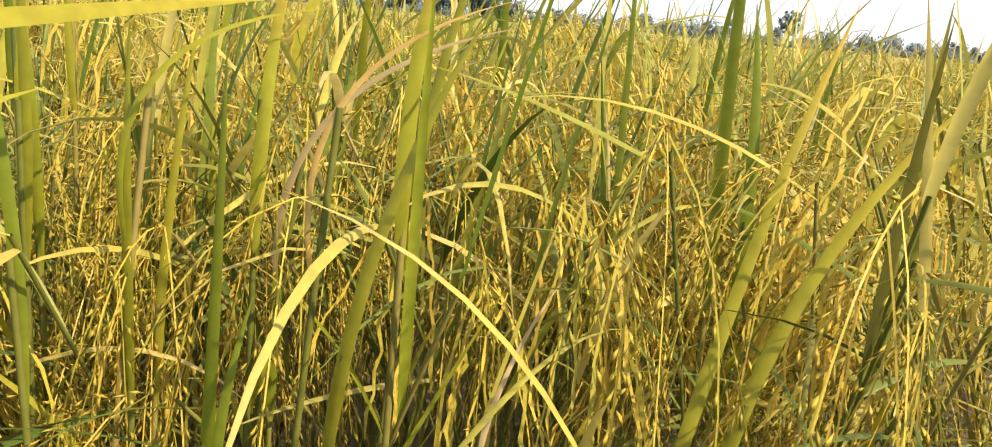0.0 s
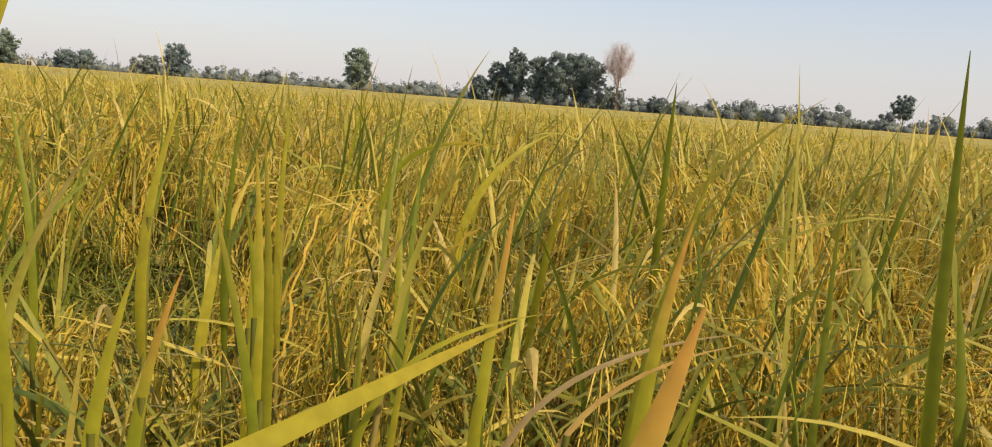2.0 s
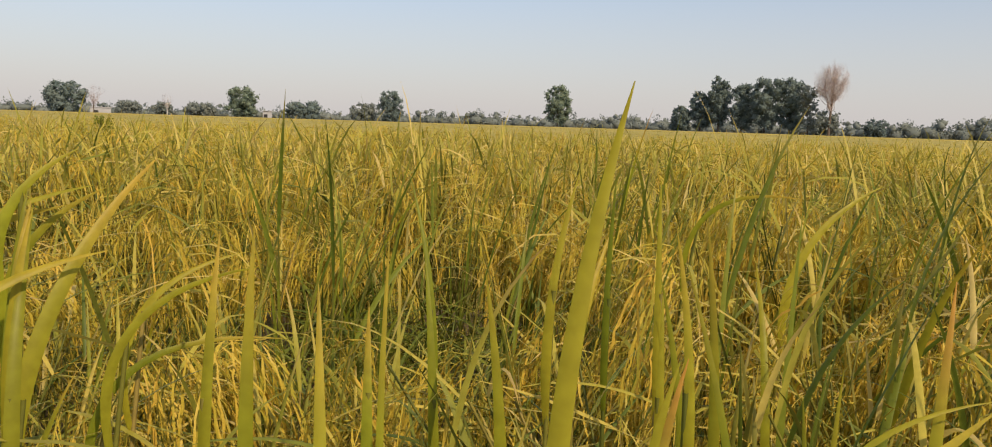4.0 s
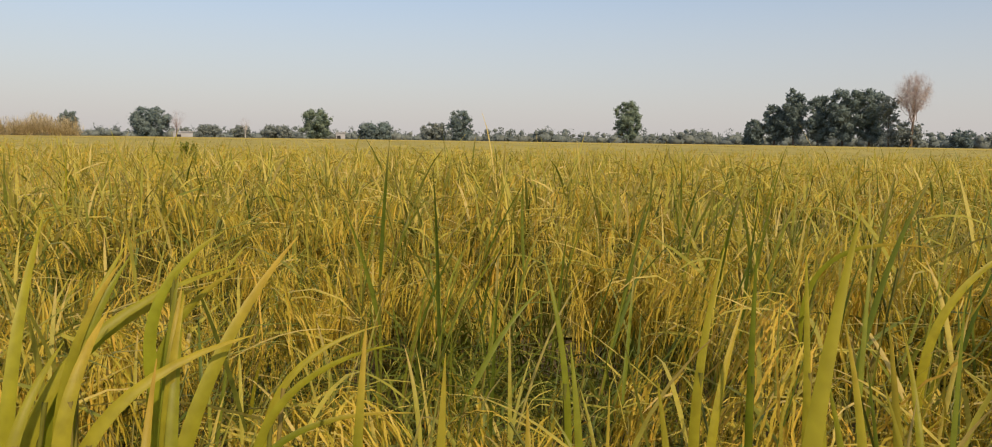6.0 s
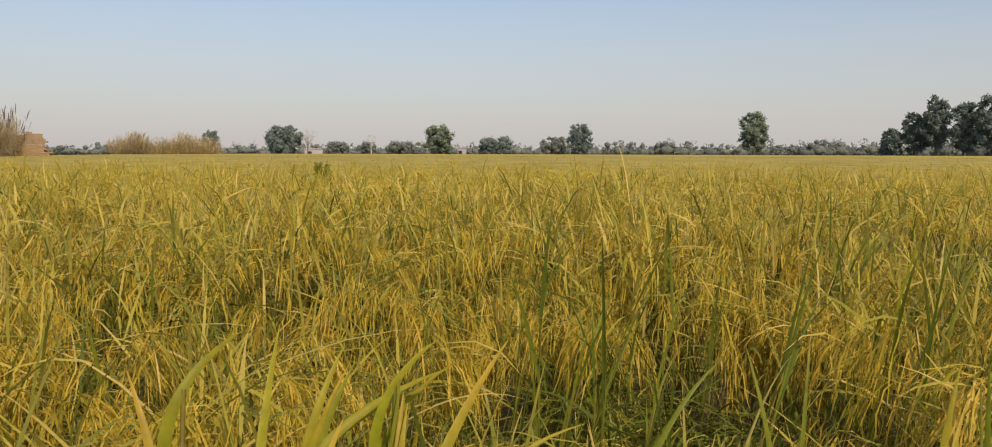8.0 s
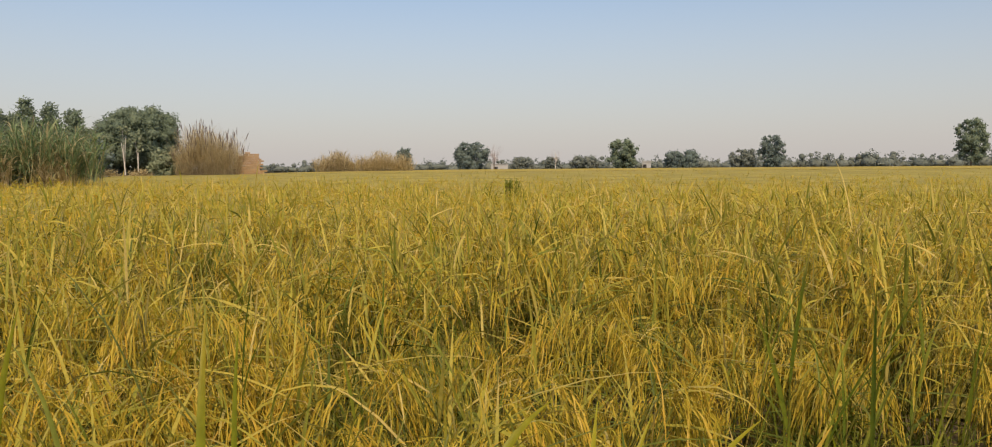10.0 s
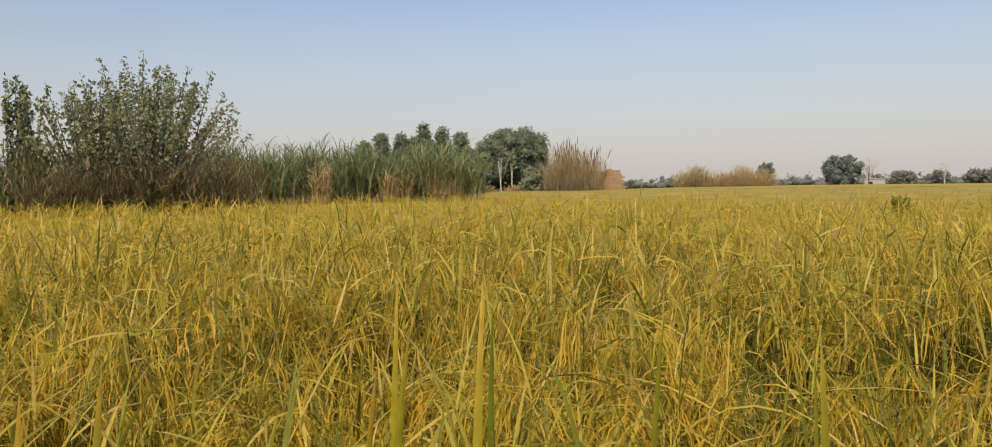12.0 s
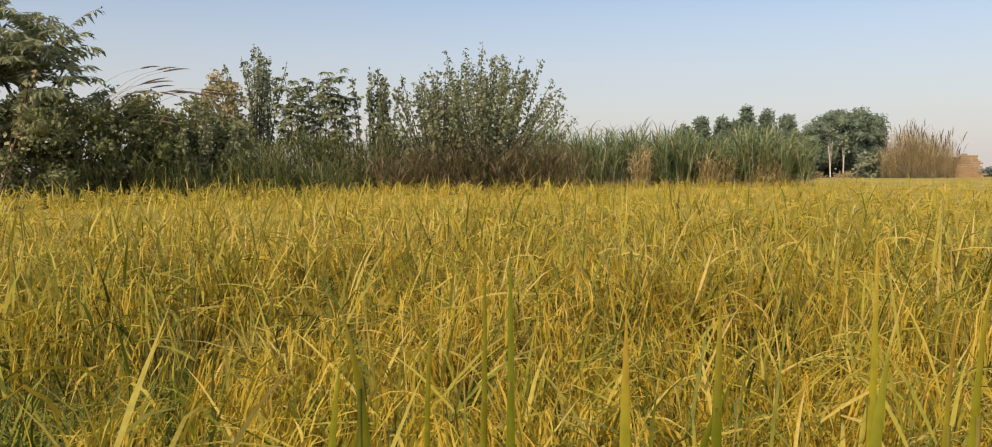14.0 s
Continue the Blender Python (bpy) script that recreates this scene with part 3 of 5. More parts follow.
shoot((0.031, 0.806, 1.095), (-0.041, 0.712, 0.793), 0.0128, 0.3)
shoot((0.024, 0.605, 0.963), (-0.093, 0.613, 0.878), 0.0055, 0.9)
shoot((-0.395, 0.430, 1.190), (-0.414, 0.369, 0.964), 0.0144, 0.2)
shoot((-0.554, 0.338, 1.068), (-0.538, 0.312, 0.967), 0.0100, 0.7)
shoot((-0.513, 0.345, 1.098), (-0.505, 0.326, 0.967), 0.0056, 0.8)
shoot((-0.638, 0.397, 1.089), (-0.628, 0.379, 0.928), 0.0123, 0.1)
shoot((-0.364, 0.543, 0.994), (-0.379, 0.519, 0.910), 0.0115, 0.7)
shoot((-0.368, 0.696, 1.079), (-0.353, 0.668, 0.856), 0.0120, 0.1)
shoot((-0.540, 0.586, 1.034), (-0.521, 0.573, 0.868), 0.0124, 0.1)
shoot((-0.419, 0.787, 1.010), (-0.382, 0.744, 0.822), 0.0110, 0.4)
shoot((-0.154, 0.756, 1.035), (-0.173, 0.707, 0.868), 0.0125, 0.6)
shoot((-0.015, 0.626, 1.047), (-0.039, 0.612, 0.924), 0.0124, 0.6)
shoot((-0.123, 0.702, 0.946), (-0.247, 0.659, 0.879), 0.0075, 0.8)
shoot((0.054, 1.432, 1.175), (0.050, 1.433, 0.933), 0.0137, 0.1)
shoot((-1.006, 0.730, 1.110), (-1.032, 0.558, 0.864), 0.0196, 0.2)
shoot((-1.190, 0.537, 1.142), (-1.151, 0.457, 0.963), 0.0151, 0.5)
shoot((-0.865, 0.659, 1.040), (-0.856, 0.617, 0.872), 0.0129, 0.3)
shoot((-0.663, 0.610, 0.991), (-0.649, 0.584, 0.917), 0.0120, 0.7)
shoot((-0.675, 0.766, 1.011), (-0.648, 0.734, 0.864), 0.0118, 0.3)
shoot((-0.534, 1.109, 1.015), (-0.555, 1.004, 0.783), 0.0151, 0.1)
shoot((-0.403, 0.769, 1.061), (-0.381, 0.720, 0.912), 0.0110, 0.7)
shoot((-0.420, 0.819, 0.985), (-0.417, 0.799, 0.878), 0.0107, 0.1)
shoot((-0.334, 1.119, 0.986), (-0.307, 1.018, 0.819), 0.0117, 0.4)
shoot((-0.142, 1.504, 1.075), (-0.273, 1.417, 0.938), 0.0160, 0.1)
shoot((-0.259, 1.817, 1.021), (-0.466, 1.717, 0.967), 0.0137, 0.1)
shoot((-1.081, 0.622, 1.057), (-1.025, 0.537, 0.873), 0.0151, 0.1)
shoot((-0.993, 0.636, 1.012), (-1.071, 0.484, 0.926), 0.0164, 0.1)
shoot((-0.777, 0.289, 1.094), (-0.747, 0.248, 1.020), 0.0099, 0.8)
shoot((-1.094, 0.534, 1.051), (-1.080, 0.472, 0.972), 0.0178, 0.2)
shoot((-1.121, 0.500, 1.019), (-1.108, 0.434, 0.936), 0.0151, 0.3)
shoot((-0.898, 0.827, 0.880), (-1.028, 0.672, 0.837), 0.0106, 0.2)
shoot((-1.134, 0.598, 1.093), (-1.133, 0.522, 0.973), 0.0159, 0.1)
shoot((-1.060, 0.602, 1.056), (-1.038, 0.554, 0.906), 0.0151, 0.2)
shoot((-0.904, 0.784, 0.979), (-0.993, 0.662, 0.914), 0.0116, 0.1)
shoot((-1.076, 0.615, 1.063), (-1.055, 0.565, 0.944), 0.0151, 0.1)
shoot((-1.065, 0.690, 1.076), (-1.146, 0.496, 0.955), 0.0154, 0.2)
shoot((-1.139, 0.595, 1.092), (-1.132, 0.513, 0.993), 0.0140, 0.4)
shoot((-1.194, 0.648, 1.097), (-1.195, 0.575, 0.982), 0.0152, 0.1)
shoot((-1.087, 0.677, 1.053), (-1.165, 0.534, 0.969), 0.0173, 0.1)
shoot((-1.091, 0.737, 1.069), (-1.125, 0.644, 0.997), 0.0137, 0.2)
shoot((-1.081, 0.616, 1.077), (-1.071, 0.585, 0.959), 0.0126, 0.1)
shoot((-1.225, 0.369, 1.123), (-1.171, 0.360, 1.011), 0.0142, 0.6)
shoot((-0.949, 0.828, 0.989), (-1.025, 0.723, 0.924), 0.0106, 0.3)
shoot((-0.510, 0.999, 1.100), (-0.503, 0.949, 0.948), 0.0096, 0.1)
shoot((-0.781, 0.951, 1.089), (-0.730, 0.914, 0.918), 0.0096, 0.2)
shoot((-0.535, 0.897, 1.108), (-0.548, 0.846, 0.973), 0.0116, 0.2)
shoot((-0.453, 1.000, 1.098), (-0.439, 0.950, 0.960), 0.0096, 0.4)
shoot((-1.278, 0.561, 1.121), (-1.286, 0.480, 1.067), 0.0159, 0.2)
shoot((-1.059, 0.664, 1.119), (-1.086, 0.612, 1.074), 0.0140, 0.5)
shoot((-1.457, 0.211, 1.253), (-1.415, 0.182, 1.122), 0.0123, 0.3)
shoot((-1.576, 0.312, 1.211), (-1.534, 0.283, 1.068), 0.0096, 0.2)
shoot((-1.552, -0.117, 1.288), (-1.506, -0.137, 1.179), 0.0110, 0.3)
shoot((-1.791, -0.675, 1.276), (-1.740, -0.677, 1.104), 0.0101, 0.2)
shoot((-1.498, -0.468, 1.270), (-1.479, -0.476, 1.173), 0.0124, 0.3)
shoot((-1.549, -0.128, 1.319), (-1.506, -0.154, 1.143), 0.0110, 0.3)
shoot((-1.544, -0.237, 1.244), (-1.528, -0.251, 1.142), 0.0119, 0.5)
shoot((-2.024, -0.091, 1.278), (-1.980, -0.117, 1.044), 0.0114, 0.1)
shoot((-1.652, -0.825, 1.231), (-1.658, -0.807, 1.142), 0.0123, 0.4)
shoot((-1.492, 0.044, 1.277), (-1.455, 0.010, 1.148), 0.0116, 0.4)
shoot((-1.575, -0.537, 1.240), (-1.556, -0.542, 1.113), 0.0130, 0.7)
shoot((-1.461, -0.338, 1.230), (-1.438, -0.359, 1.152), 0.0142, 0.4)
shoot((-1.982, -0.749, 1.227), (-1.932, -0.752, 0.987), 0.0105, 0.1)
shoot((-1.670, -0.828, 1.176), (-1.668, -0.839, 1.075), 0.0110, 0.6)
shoot((-1.649, -0.411, 1.153), (-1.657, -0.441, 1.079), 0.0123, 0.4)
shoot((-1.727, -0.788, 1.149), (-1.721, -0.824, 1.057), 0.0116, 0.2)
shoot((-1.780, -0.645, 1.279), (-1.729, -0.646, 1.131), 0.0101, 0.2)
shoot((-1.549, -0.203, 1.277), (-1.534, -0.220, 1.148), 0.0130, 0.5)


def tall_weed(x, y, h, heading, lean, seed):
    """A leafy grass that overtops the rice: a stem with long erect blades set up along it."""
    r = np.random.default_rng(seed)
    t = thing("tall_grass_weed", "tall broad-bladed grass standing above the rice", "grass", "tall grasses in the rice", at=(x, y, 0))
    a0 = np.array([heading])
    p, tan = arcs(np.zeros((1, 3)), a0, np.array([h * 0.74]), np.array([lean * 0.5]), np.array([lean * 0.4]), 6)
    stem = part("stem", mesh_of("stem", [tubes(p, tan, np.linspace(0.0036, 0.002, 7)[None], 6)], RICE_STEM), t)
    for k in range(int(r.integers(2, 5))):
        la = a0 + r.normal(0, 0.7, 1)
        q, qt = arcs(p[:, 6 - k], la, np.array([h * r.uniform(0.24, 0.42)]), np.array([lean * r.uniform(0.6, 1.8)]), r.uniform(0.0, 0.7, 1), 9)
        part("leaf_blade", mesh_of("leaf_blade", [ribbons(q, qt, blade_width(r.uniform(0.008, 0.013, 1), 9), la, r.uniform(-0.8, 0.8, 1), 0.16)], ORANGE_BLADE if r.random() < 0.1 else GRASS_BLADE), stem)


def weeds_in_rice():
    r = random.Random(31)
    # thickest where the walk begins, thinning out to the side
    for a0, a1, r0, r1, n, h0, h1 in ((-34, 14, 0.85, 3.2, 95, 0.9, 1.16), (14, 40, 1.2, 3.4, 22, 0.9, 1.1), (40, 118, 1.3, 4.5, 34, 0.86, 1.0), (-30, 100, 3.5, 9.0, 60, 0.92, 1.06), (-12, 42, 2.4, 6.0, 20, 1.0, 1.2)):
        for k in range(n):
            a, d = math.radians(r.uniform(a0, a1)), r.uniform(r0, r1)
            tall_weed(-math.sin(a) * d - 0.2, math.cos(a) * d - 0.1, r.uniform(h0, h1), r.gauss(0.1, 0.9), r.uniform(0.08, 0.5), r.randrange(10 ** 6))


def green_patches():
    """Unripe green rice in the hollows of the crop: arching leaves and pale hanging heads, lower than the rest."""
    for k, (hx, hy, hr, deep) in enumerate(HOLLOWS):
        r = np.random.default_rng(500 + k)
        n = max(3, int(26 * hr ** 2 * 3.14))
        d, a = hr * 1.15 * np.sqrt(r.uniform(0, 1, n)), r.uniform(0, 6.28, n)
        x, y = hx + d * np.cos(a), hy + d * np.sin(a)
        g = rice_parts(x, y, 7, r, 5, 3, 3, leaf_each=4, spread=0.12, h=r.uniform(0.56, 0.78, n) - 0.4 * deep, leafy=0.95)
        patch = thing("green_rice_patch", "patch of unripe green rice leaves in a hollow, darkened for shade", "rice", kind="stuff")
        part("leaves", mesh_of("leaves", [ribbons(p, t, w * 1.25, az, tw) for p, t, w, az, tw in g["leaf"]], GREEN_BLADE), patch)
        part("panicles", mesh_of("panicles", [beaded(*q, r) for q in g["strand"]], GREEN_GRAIN), patch)
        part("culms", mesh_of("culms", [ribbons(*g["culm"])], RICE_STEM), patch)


green_patches()
weeds_in_rice()


def canopy(name, label, near, far, material):
    """The closed top of the crop where single tufts can no longer be told apart, between two distances."""
    az = np.radians(np.linspace(-180, 180, 361))
    steps = np.concatenate([[0, 0.02, 0.06], np.linspace(0.1, 1, 40) ** 1.4, [1.0]])
    lim = np.minimum(np.interp(np.degrees(az), EDGE_AZ, EDGE_R), far)
    start = np.minimum(near, lim - 0.01)
    r = start[:, None] + (lim - start)[:, None] * steps[None]
    x, y = -np.sin(az)[:, None] * r + CENTRE[0], np.cos(az)[:, None] * r + CENTRE[1]
    z = np.interp(r, [5.2, 7, 20, 36, 60, 80], [0.02, 0.16, 0.36, 0.56, 0.8, 0.86]) * np.where(r < 30, np.clip(crop_height(x, y), 0.6, 1.3) ** 0.5, 1.0)
    z[:, -1] = np.where(lim < far, 0.0, z[:, -1])
    v = np.stack([x, y, z], -1).reshape(-1, 3)
    s = r.shape[1]
    i = (np.arange(len(az) - 1)[:, None] * s + np.arange(s - 1)[None]).ravel()
    f = np.stack([i, i + s, i + s + 1, i + 1], -1)
    tagged(new(name, mesh_of(name, [(v, f, np.zeros(len(v)))], material)), label, "rice", kind="stuff")


canopy("rice_canopy", "closed top of a ripe rice field, golden green", 5.2, 88.0, CANOPY)
canopy("riper_rice_canopy", "straw-coloured far end of the rice field", 88.0, 400.0, RIPE)


def ground():
    n = 72
    rad = [0.0, 3, 8, 20, 50, 120, 250, 600, 1500, 4000]
    bm = bmesh.new()
    rings = [[bm.verts.new((r * math.cos(2 * math.pi * k / n), r * math.sin(2 * math.pi * k / n), 0.0)) for k in range(n)] for r in rad[1:]]
    mid = bm.verts.new((0, 0, 0))
    for k in range(n):
        bm.faces.new((mid, rings[0][k], rings[0][(k + 1) % n]))
        for a, b in zip(rings, rings[1:]):
            bm.faces.new((a[k], b[k], b[(k + 1) % n], a[(k + 1) % n]))
    me = bpy.data.meshes.new("ground")
    bm.to_mesh(me); bm.free()
    me.materials.append(EARTH)
    tagged(new("ground", me), "brown field earth under the crop, darkened for shade", "ground", kind="structure")


ground()


# ---- trees and growth round the field ----
def crown_points(blobs, n, rng):
    """Points on and in a set of ellipsoids (x, y, z, rx, ry, rz), denser towards their outsides, with an uneven skin."""
    b = np.array(blobs, float)
    vol = (b[:, 3] * b[:, 4] * b[:, 5]) ** 0.67
    k = rng.choice(len(b), n, p=vol / vol.sum())
    d = rng.normal(size=(n, 3)); d /= np.linalg.norm(d, axis=1, keepdims=True)
    rad = rng.uniform(0.35, 1.0, n) ** 0.45
    rad *= 1 + 0.16 * np.sin(5 * d[:, 0] + 3 * k) * np.cos(6 * d[:, 2] + k)
    return b[k, :3] + d * b[k, 3:] * rad[:, None]


def cores(blobs, rng, share=0.58):
    """The closed, leafy hearts of crowns: lumpy ellipsoids inside the loose outer leaves."""
    la, lo = 5, 8
    v, f = [], []
    th = np.linspace(0, np.pi, la + 1)[:, None] * np.ones((1, lo))
    ph = np.linspace(0, 2 * np.pi, lo, endpoint=False)[None] * np.ones((la + 1, 1))
    unit = np.stack([np.sin(th) * np.cos(ph), np.sin(th) * np.sin(ph), np.cos(th)], -1).reshape(-1, 3)
    i = np.arange(la)[:, None] * lo + np.arange(lo)[None]
    j = np.arange(la)[:, None] * lo + (np.arange(lo)[None] + 1) % lo
    face = np.stack([i, i + lo, j + lo, j], -1).reshape(-1, 4)
    for k, q in enumerate(blobs):
        lump = share * rng.uniform(0.78, 1.08, (len(unit), 1))
        lump[:lo], lump[-lo:] = share, share
        v.append(np.array(q[:3]) + unit * np.array(q[3:]) * lump)
        f.append(face + k * len(unit))
    v = np.concatenate(v)
    return v, np.concatenate(f), np.full(len(v), 0.3)


def tree(x, y, h, w, leaf, size=0.3, n=1500, bare=0.25, lobes=7, bark=None, seed=0, name="tree", label="", trunk_r=None, narrow=1.0, group="", limbs=6, heart=0.58, point=0.0):
    """A tree with a tapered trunk, limbs that reach into its crown, and a crown of many small leaves in uneven lobes."""
    r = np.random.default_rng(seed + 1000)
    t = thing(name, label, "tree", group, at=(x, y, 0))
    tr = trunk_r or 0.028 * h
    base = np.zeros((1, 3))
    p, tan = arcs(base, r.uniform(0, 6.28, 1), np.array([h * 0.72]), np.array([0.03]), np.array([0.12]), 8)
    trunk = part("trunk", mesh_of("trunk", [tubes(p, tan, np.linspace(tr * 1.25, tr * 0.3, 9)[None], 8)], bark or BARK), t)
    # crown: a few inner masses, and many small clumps of uneven reach round them
    blobs = []
    lo = h * bare
    mid, tall, wide = (lo + h) / 2, (h - lo) / 2, w / 2
    for k in range(4):
        f = (k + 0.5) / 4
        a = k * 2.4 + r.uniform(-0.5, 0.5)
        ring = wide * 0.3 * narrow
        br = wide * (0.62 - 0.5 * abs(f - 0.42)) * narrow ** 0.5
        blobs.append((ring * math.cos(a), ring * math.sin(a), lo + (h - lo) * (0.2 + 0.55 * f), br, br, tall * 0.36))
    lean_to = r.uniform(0, 6.28)
    for k in range(lobes * 3):
        f = (k + 0.5) / (lobes * 3)
        cz = -0.92 + 1.88 * f
        a = k * 2.39996 + r.uniform(-0.4, 0.4)
        reach = r.uniform(0.62, 1.0) * (1 - point * (cz + 1) / 2) * (1 + 0.16 * math.cos(a - lean_to)) * math.sqrt(max(0.05, 1 - abs(cz - 0.05) ** 2.4))
        br = max(w * r.uniform(0.07, 0.15), min(0.42, w * 0.2))
        zc = min(mid + cz * tall * r.uniform(0.82, 1.04), h - br * 0.6)
        blobs.append((wide * 0.86 * narrow * reach * math.cos(a), wide * 0.86 * narrow * reach * math.sin(a), max(zc, br * 0.7), br, br, br * r.uniform(0.6, 1.0)))
    start = p[0, 3 + (np.arange(limbs) % 5)]
    ends = np.array([blobs[4 + (k * 5) % (lobes * 3)][:3] for k in range(limbs)])
    u = np.linspace(0, 1, 5)[None, :, None]
    lp = start[:, None] * (1 - u) + ends[:, None] * u + np.array([0, 0, 1.0]) * (np.sin(u * 3.14) * h * 0.03)
    lt = np.gradient(lp, axis=1); lt /= np.linalg.norm(lt, axis=2, keepdims=True) + 1e-9
    for k in range(limbs):
        part("limb", mesh_of("limb", [tubes(lp[k:k + 1], lt[k:k + 1], np.linspace(tr * 0.4, tr * 0.1, 5)[None], 5)], bark or BARK), trunk)
    pts = crown_points(blobs, n, r)
    part("crown", mesh_of("crown", [leaves(pts, size, r)] + ([cores(blobs, r, heart)] if heart else []), leaf), t)
    return t


def bare_tree(x, y, h, w, seed=0, twigs=260, bark=None, label="", name="bare_tree", low=0.32):
    """A leafless tree: trunk, limbs that fork into an oval head, and a haze of fine twigs."""
    r = np.random.default_rng(seed + 2000)
    t = thing(name, label, "tree", at=(x, y, 0))
    p, tan = arcs(np.zeros((1, 3)), np.array([0.4]), np.array([h * 0.7]), np.array([0.02]), np.array([0.06]), 8)
    tr = 0.016 * h
    trunk = part("trunk", mesh_of("trunk", [tubes(p, tan, np.linspace(tr * 1.3, tr * 0.4, 9)[None], 7)], bark or BARK), t)
    mid, axes = np.array([0, 0, h * (1 + low) / 2]), np.array([w / 2, w / 2, h * (1 - low) / 2])

    def inside(n, most):
        d = r.normal(size=(n, 3)); d /= np.linalg.norm(d, axis=1, keepdims=True)
        return mid + d * axes * most * r.uniform(0, 1, (n, 1)) ** 0.4

    def path(a, b, seg):
        u = np.linspace(0, 1, seg + 1)[None, :, None]
        q = a[:, None] * (1 - u) + b[:, None] * u
        q[:, 1:-1] += r.normal(0, 0.05, q[:, 1:-1].shape) * np.linalg.norm(b - a, axis=1)[:, None, None]
        g = np.gradient(q, axis=1)
        return q, g / (np.linalg.norm(g, axis=2, keepdims=True) + 1e-9)

    m = 30
    ends = inside(m, 0.7)
    start = p[0, np.clip((ends[:, 2] * 0.62 / (h * 0.7) * 8).astype(int), 3, 8)]
    lp, lt = path(start, ends, 5)
    for k in range(m):
        part("limb", mesh_of("limb", [tubes(lp[k:k + 1], lt[k:k + 1], np.linspace(tr * 0.3, tr * 0.08, 6)[None], 4)], bark or TWIG), trunk)
    goal = inside(twigs, 0.95)
    k = np.argmin(np.linalg.norm(goal[:, None] - ends[None], axis=2), axis=1)
    tp, tt = path(lp[k, r.integers(3, 6, twigs)], goal, 3)
    q = twigs * 4
    k2 = r.integers(0, twigs, q)
    fp, ft = arcs(tp[k2, r.integers(1, 4, q)], r.uniform(0, 6.28, q), r.uniform(0.05, 0.13, q) * w, r.uniform(0.1, 1.9, q), r.uniform(-0.5, 0.8, q), 2)
    part("twig_mass", mesh_of("twig_mass", [tubes(tp, tt, np.full((twigs, 4), 0.009), 3), tubes(fp, ft, np.full((q, 3), 0.006), 3)], TWIG), t)
    return t


def shrub(x, y, h, w, leaf, shoots=28, per=45, size=0.1, seed=0, label="", name="shrub", spread=0.55, stem=None, d=None, category="shrub"):
    """Shoots that fan out from one foot, each set with leaves along most of its length."""
    r = np.random.default_rng(seed + 3000)
    t = thing(name, label, category, at=(x, y, 0))
    foot = np.stack([r.normal(0, w * 0.12, shoots), r.normal(0, (d or w) * 0.12, shoots), np.zeros(shoots)], -1)
    az = r.uniform(0, 6.28, shoots)
    lean = r.uniform(0.02, spread, shoots)
    ln = h * r.uniform(0.8, 1.04, shoots) * (1.02 - 0.16 * (lean / spread) ** 2)
    p, tan = arcs(foot, az, ln, lean, r.uniform(-0.25, 0.25, shoots), 8)
    over = p[:, :, 2].max(1)
    p[:, :, 2] *= np.minimum(1, h / over)[:, None]
    for k in range(min(shoots, 60)):
        part("shoot", mesh_of("shoot", [tubes(p[k:k + 1], tan[k:k + 1], np.linspace(0.05, 0.008, 9)[None] * h / 6, 5)], stem or BARK), t)
    n = shoots * per
    k = r.integers(0, shoots, n)
    u = r.uniform(0.22, 1.0, n) ** 0.8 * 7.999
    i = u.astype(int); fr = (u - i)[:, None]
    pts = p[k, i] * (1 - fr) + p[k, i + 1] * fr + r.normal(0, 0.025 * min(h, 6) * 0.5, (n, 3))
    part("foliage", mesh_of("foliage", [leaves(pts, size, r, droop=0.5)], leaf), t)
    return t


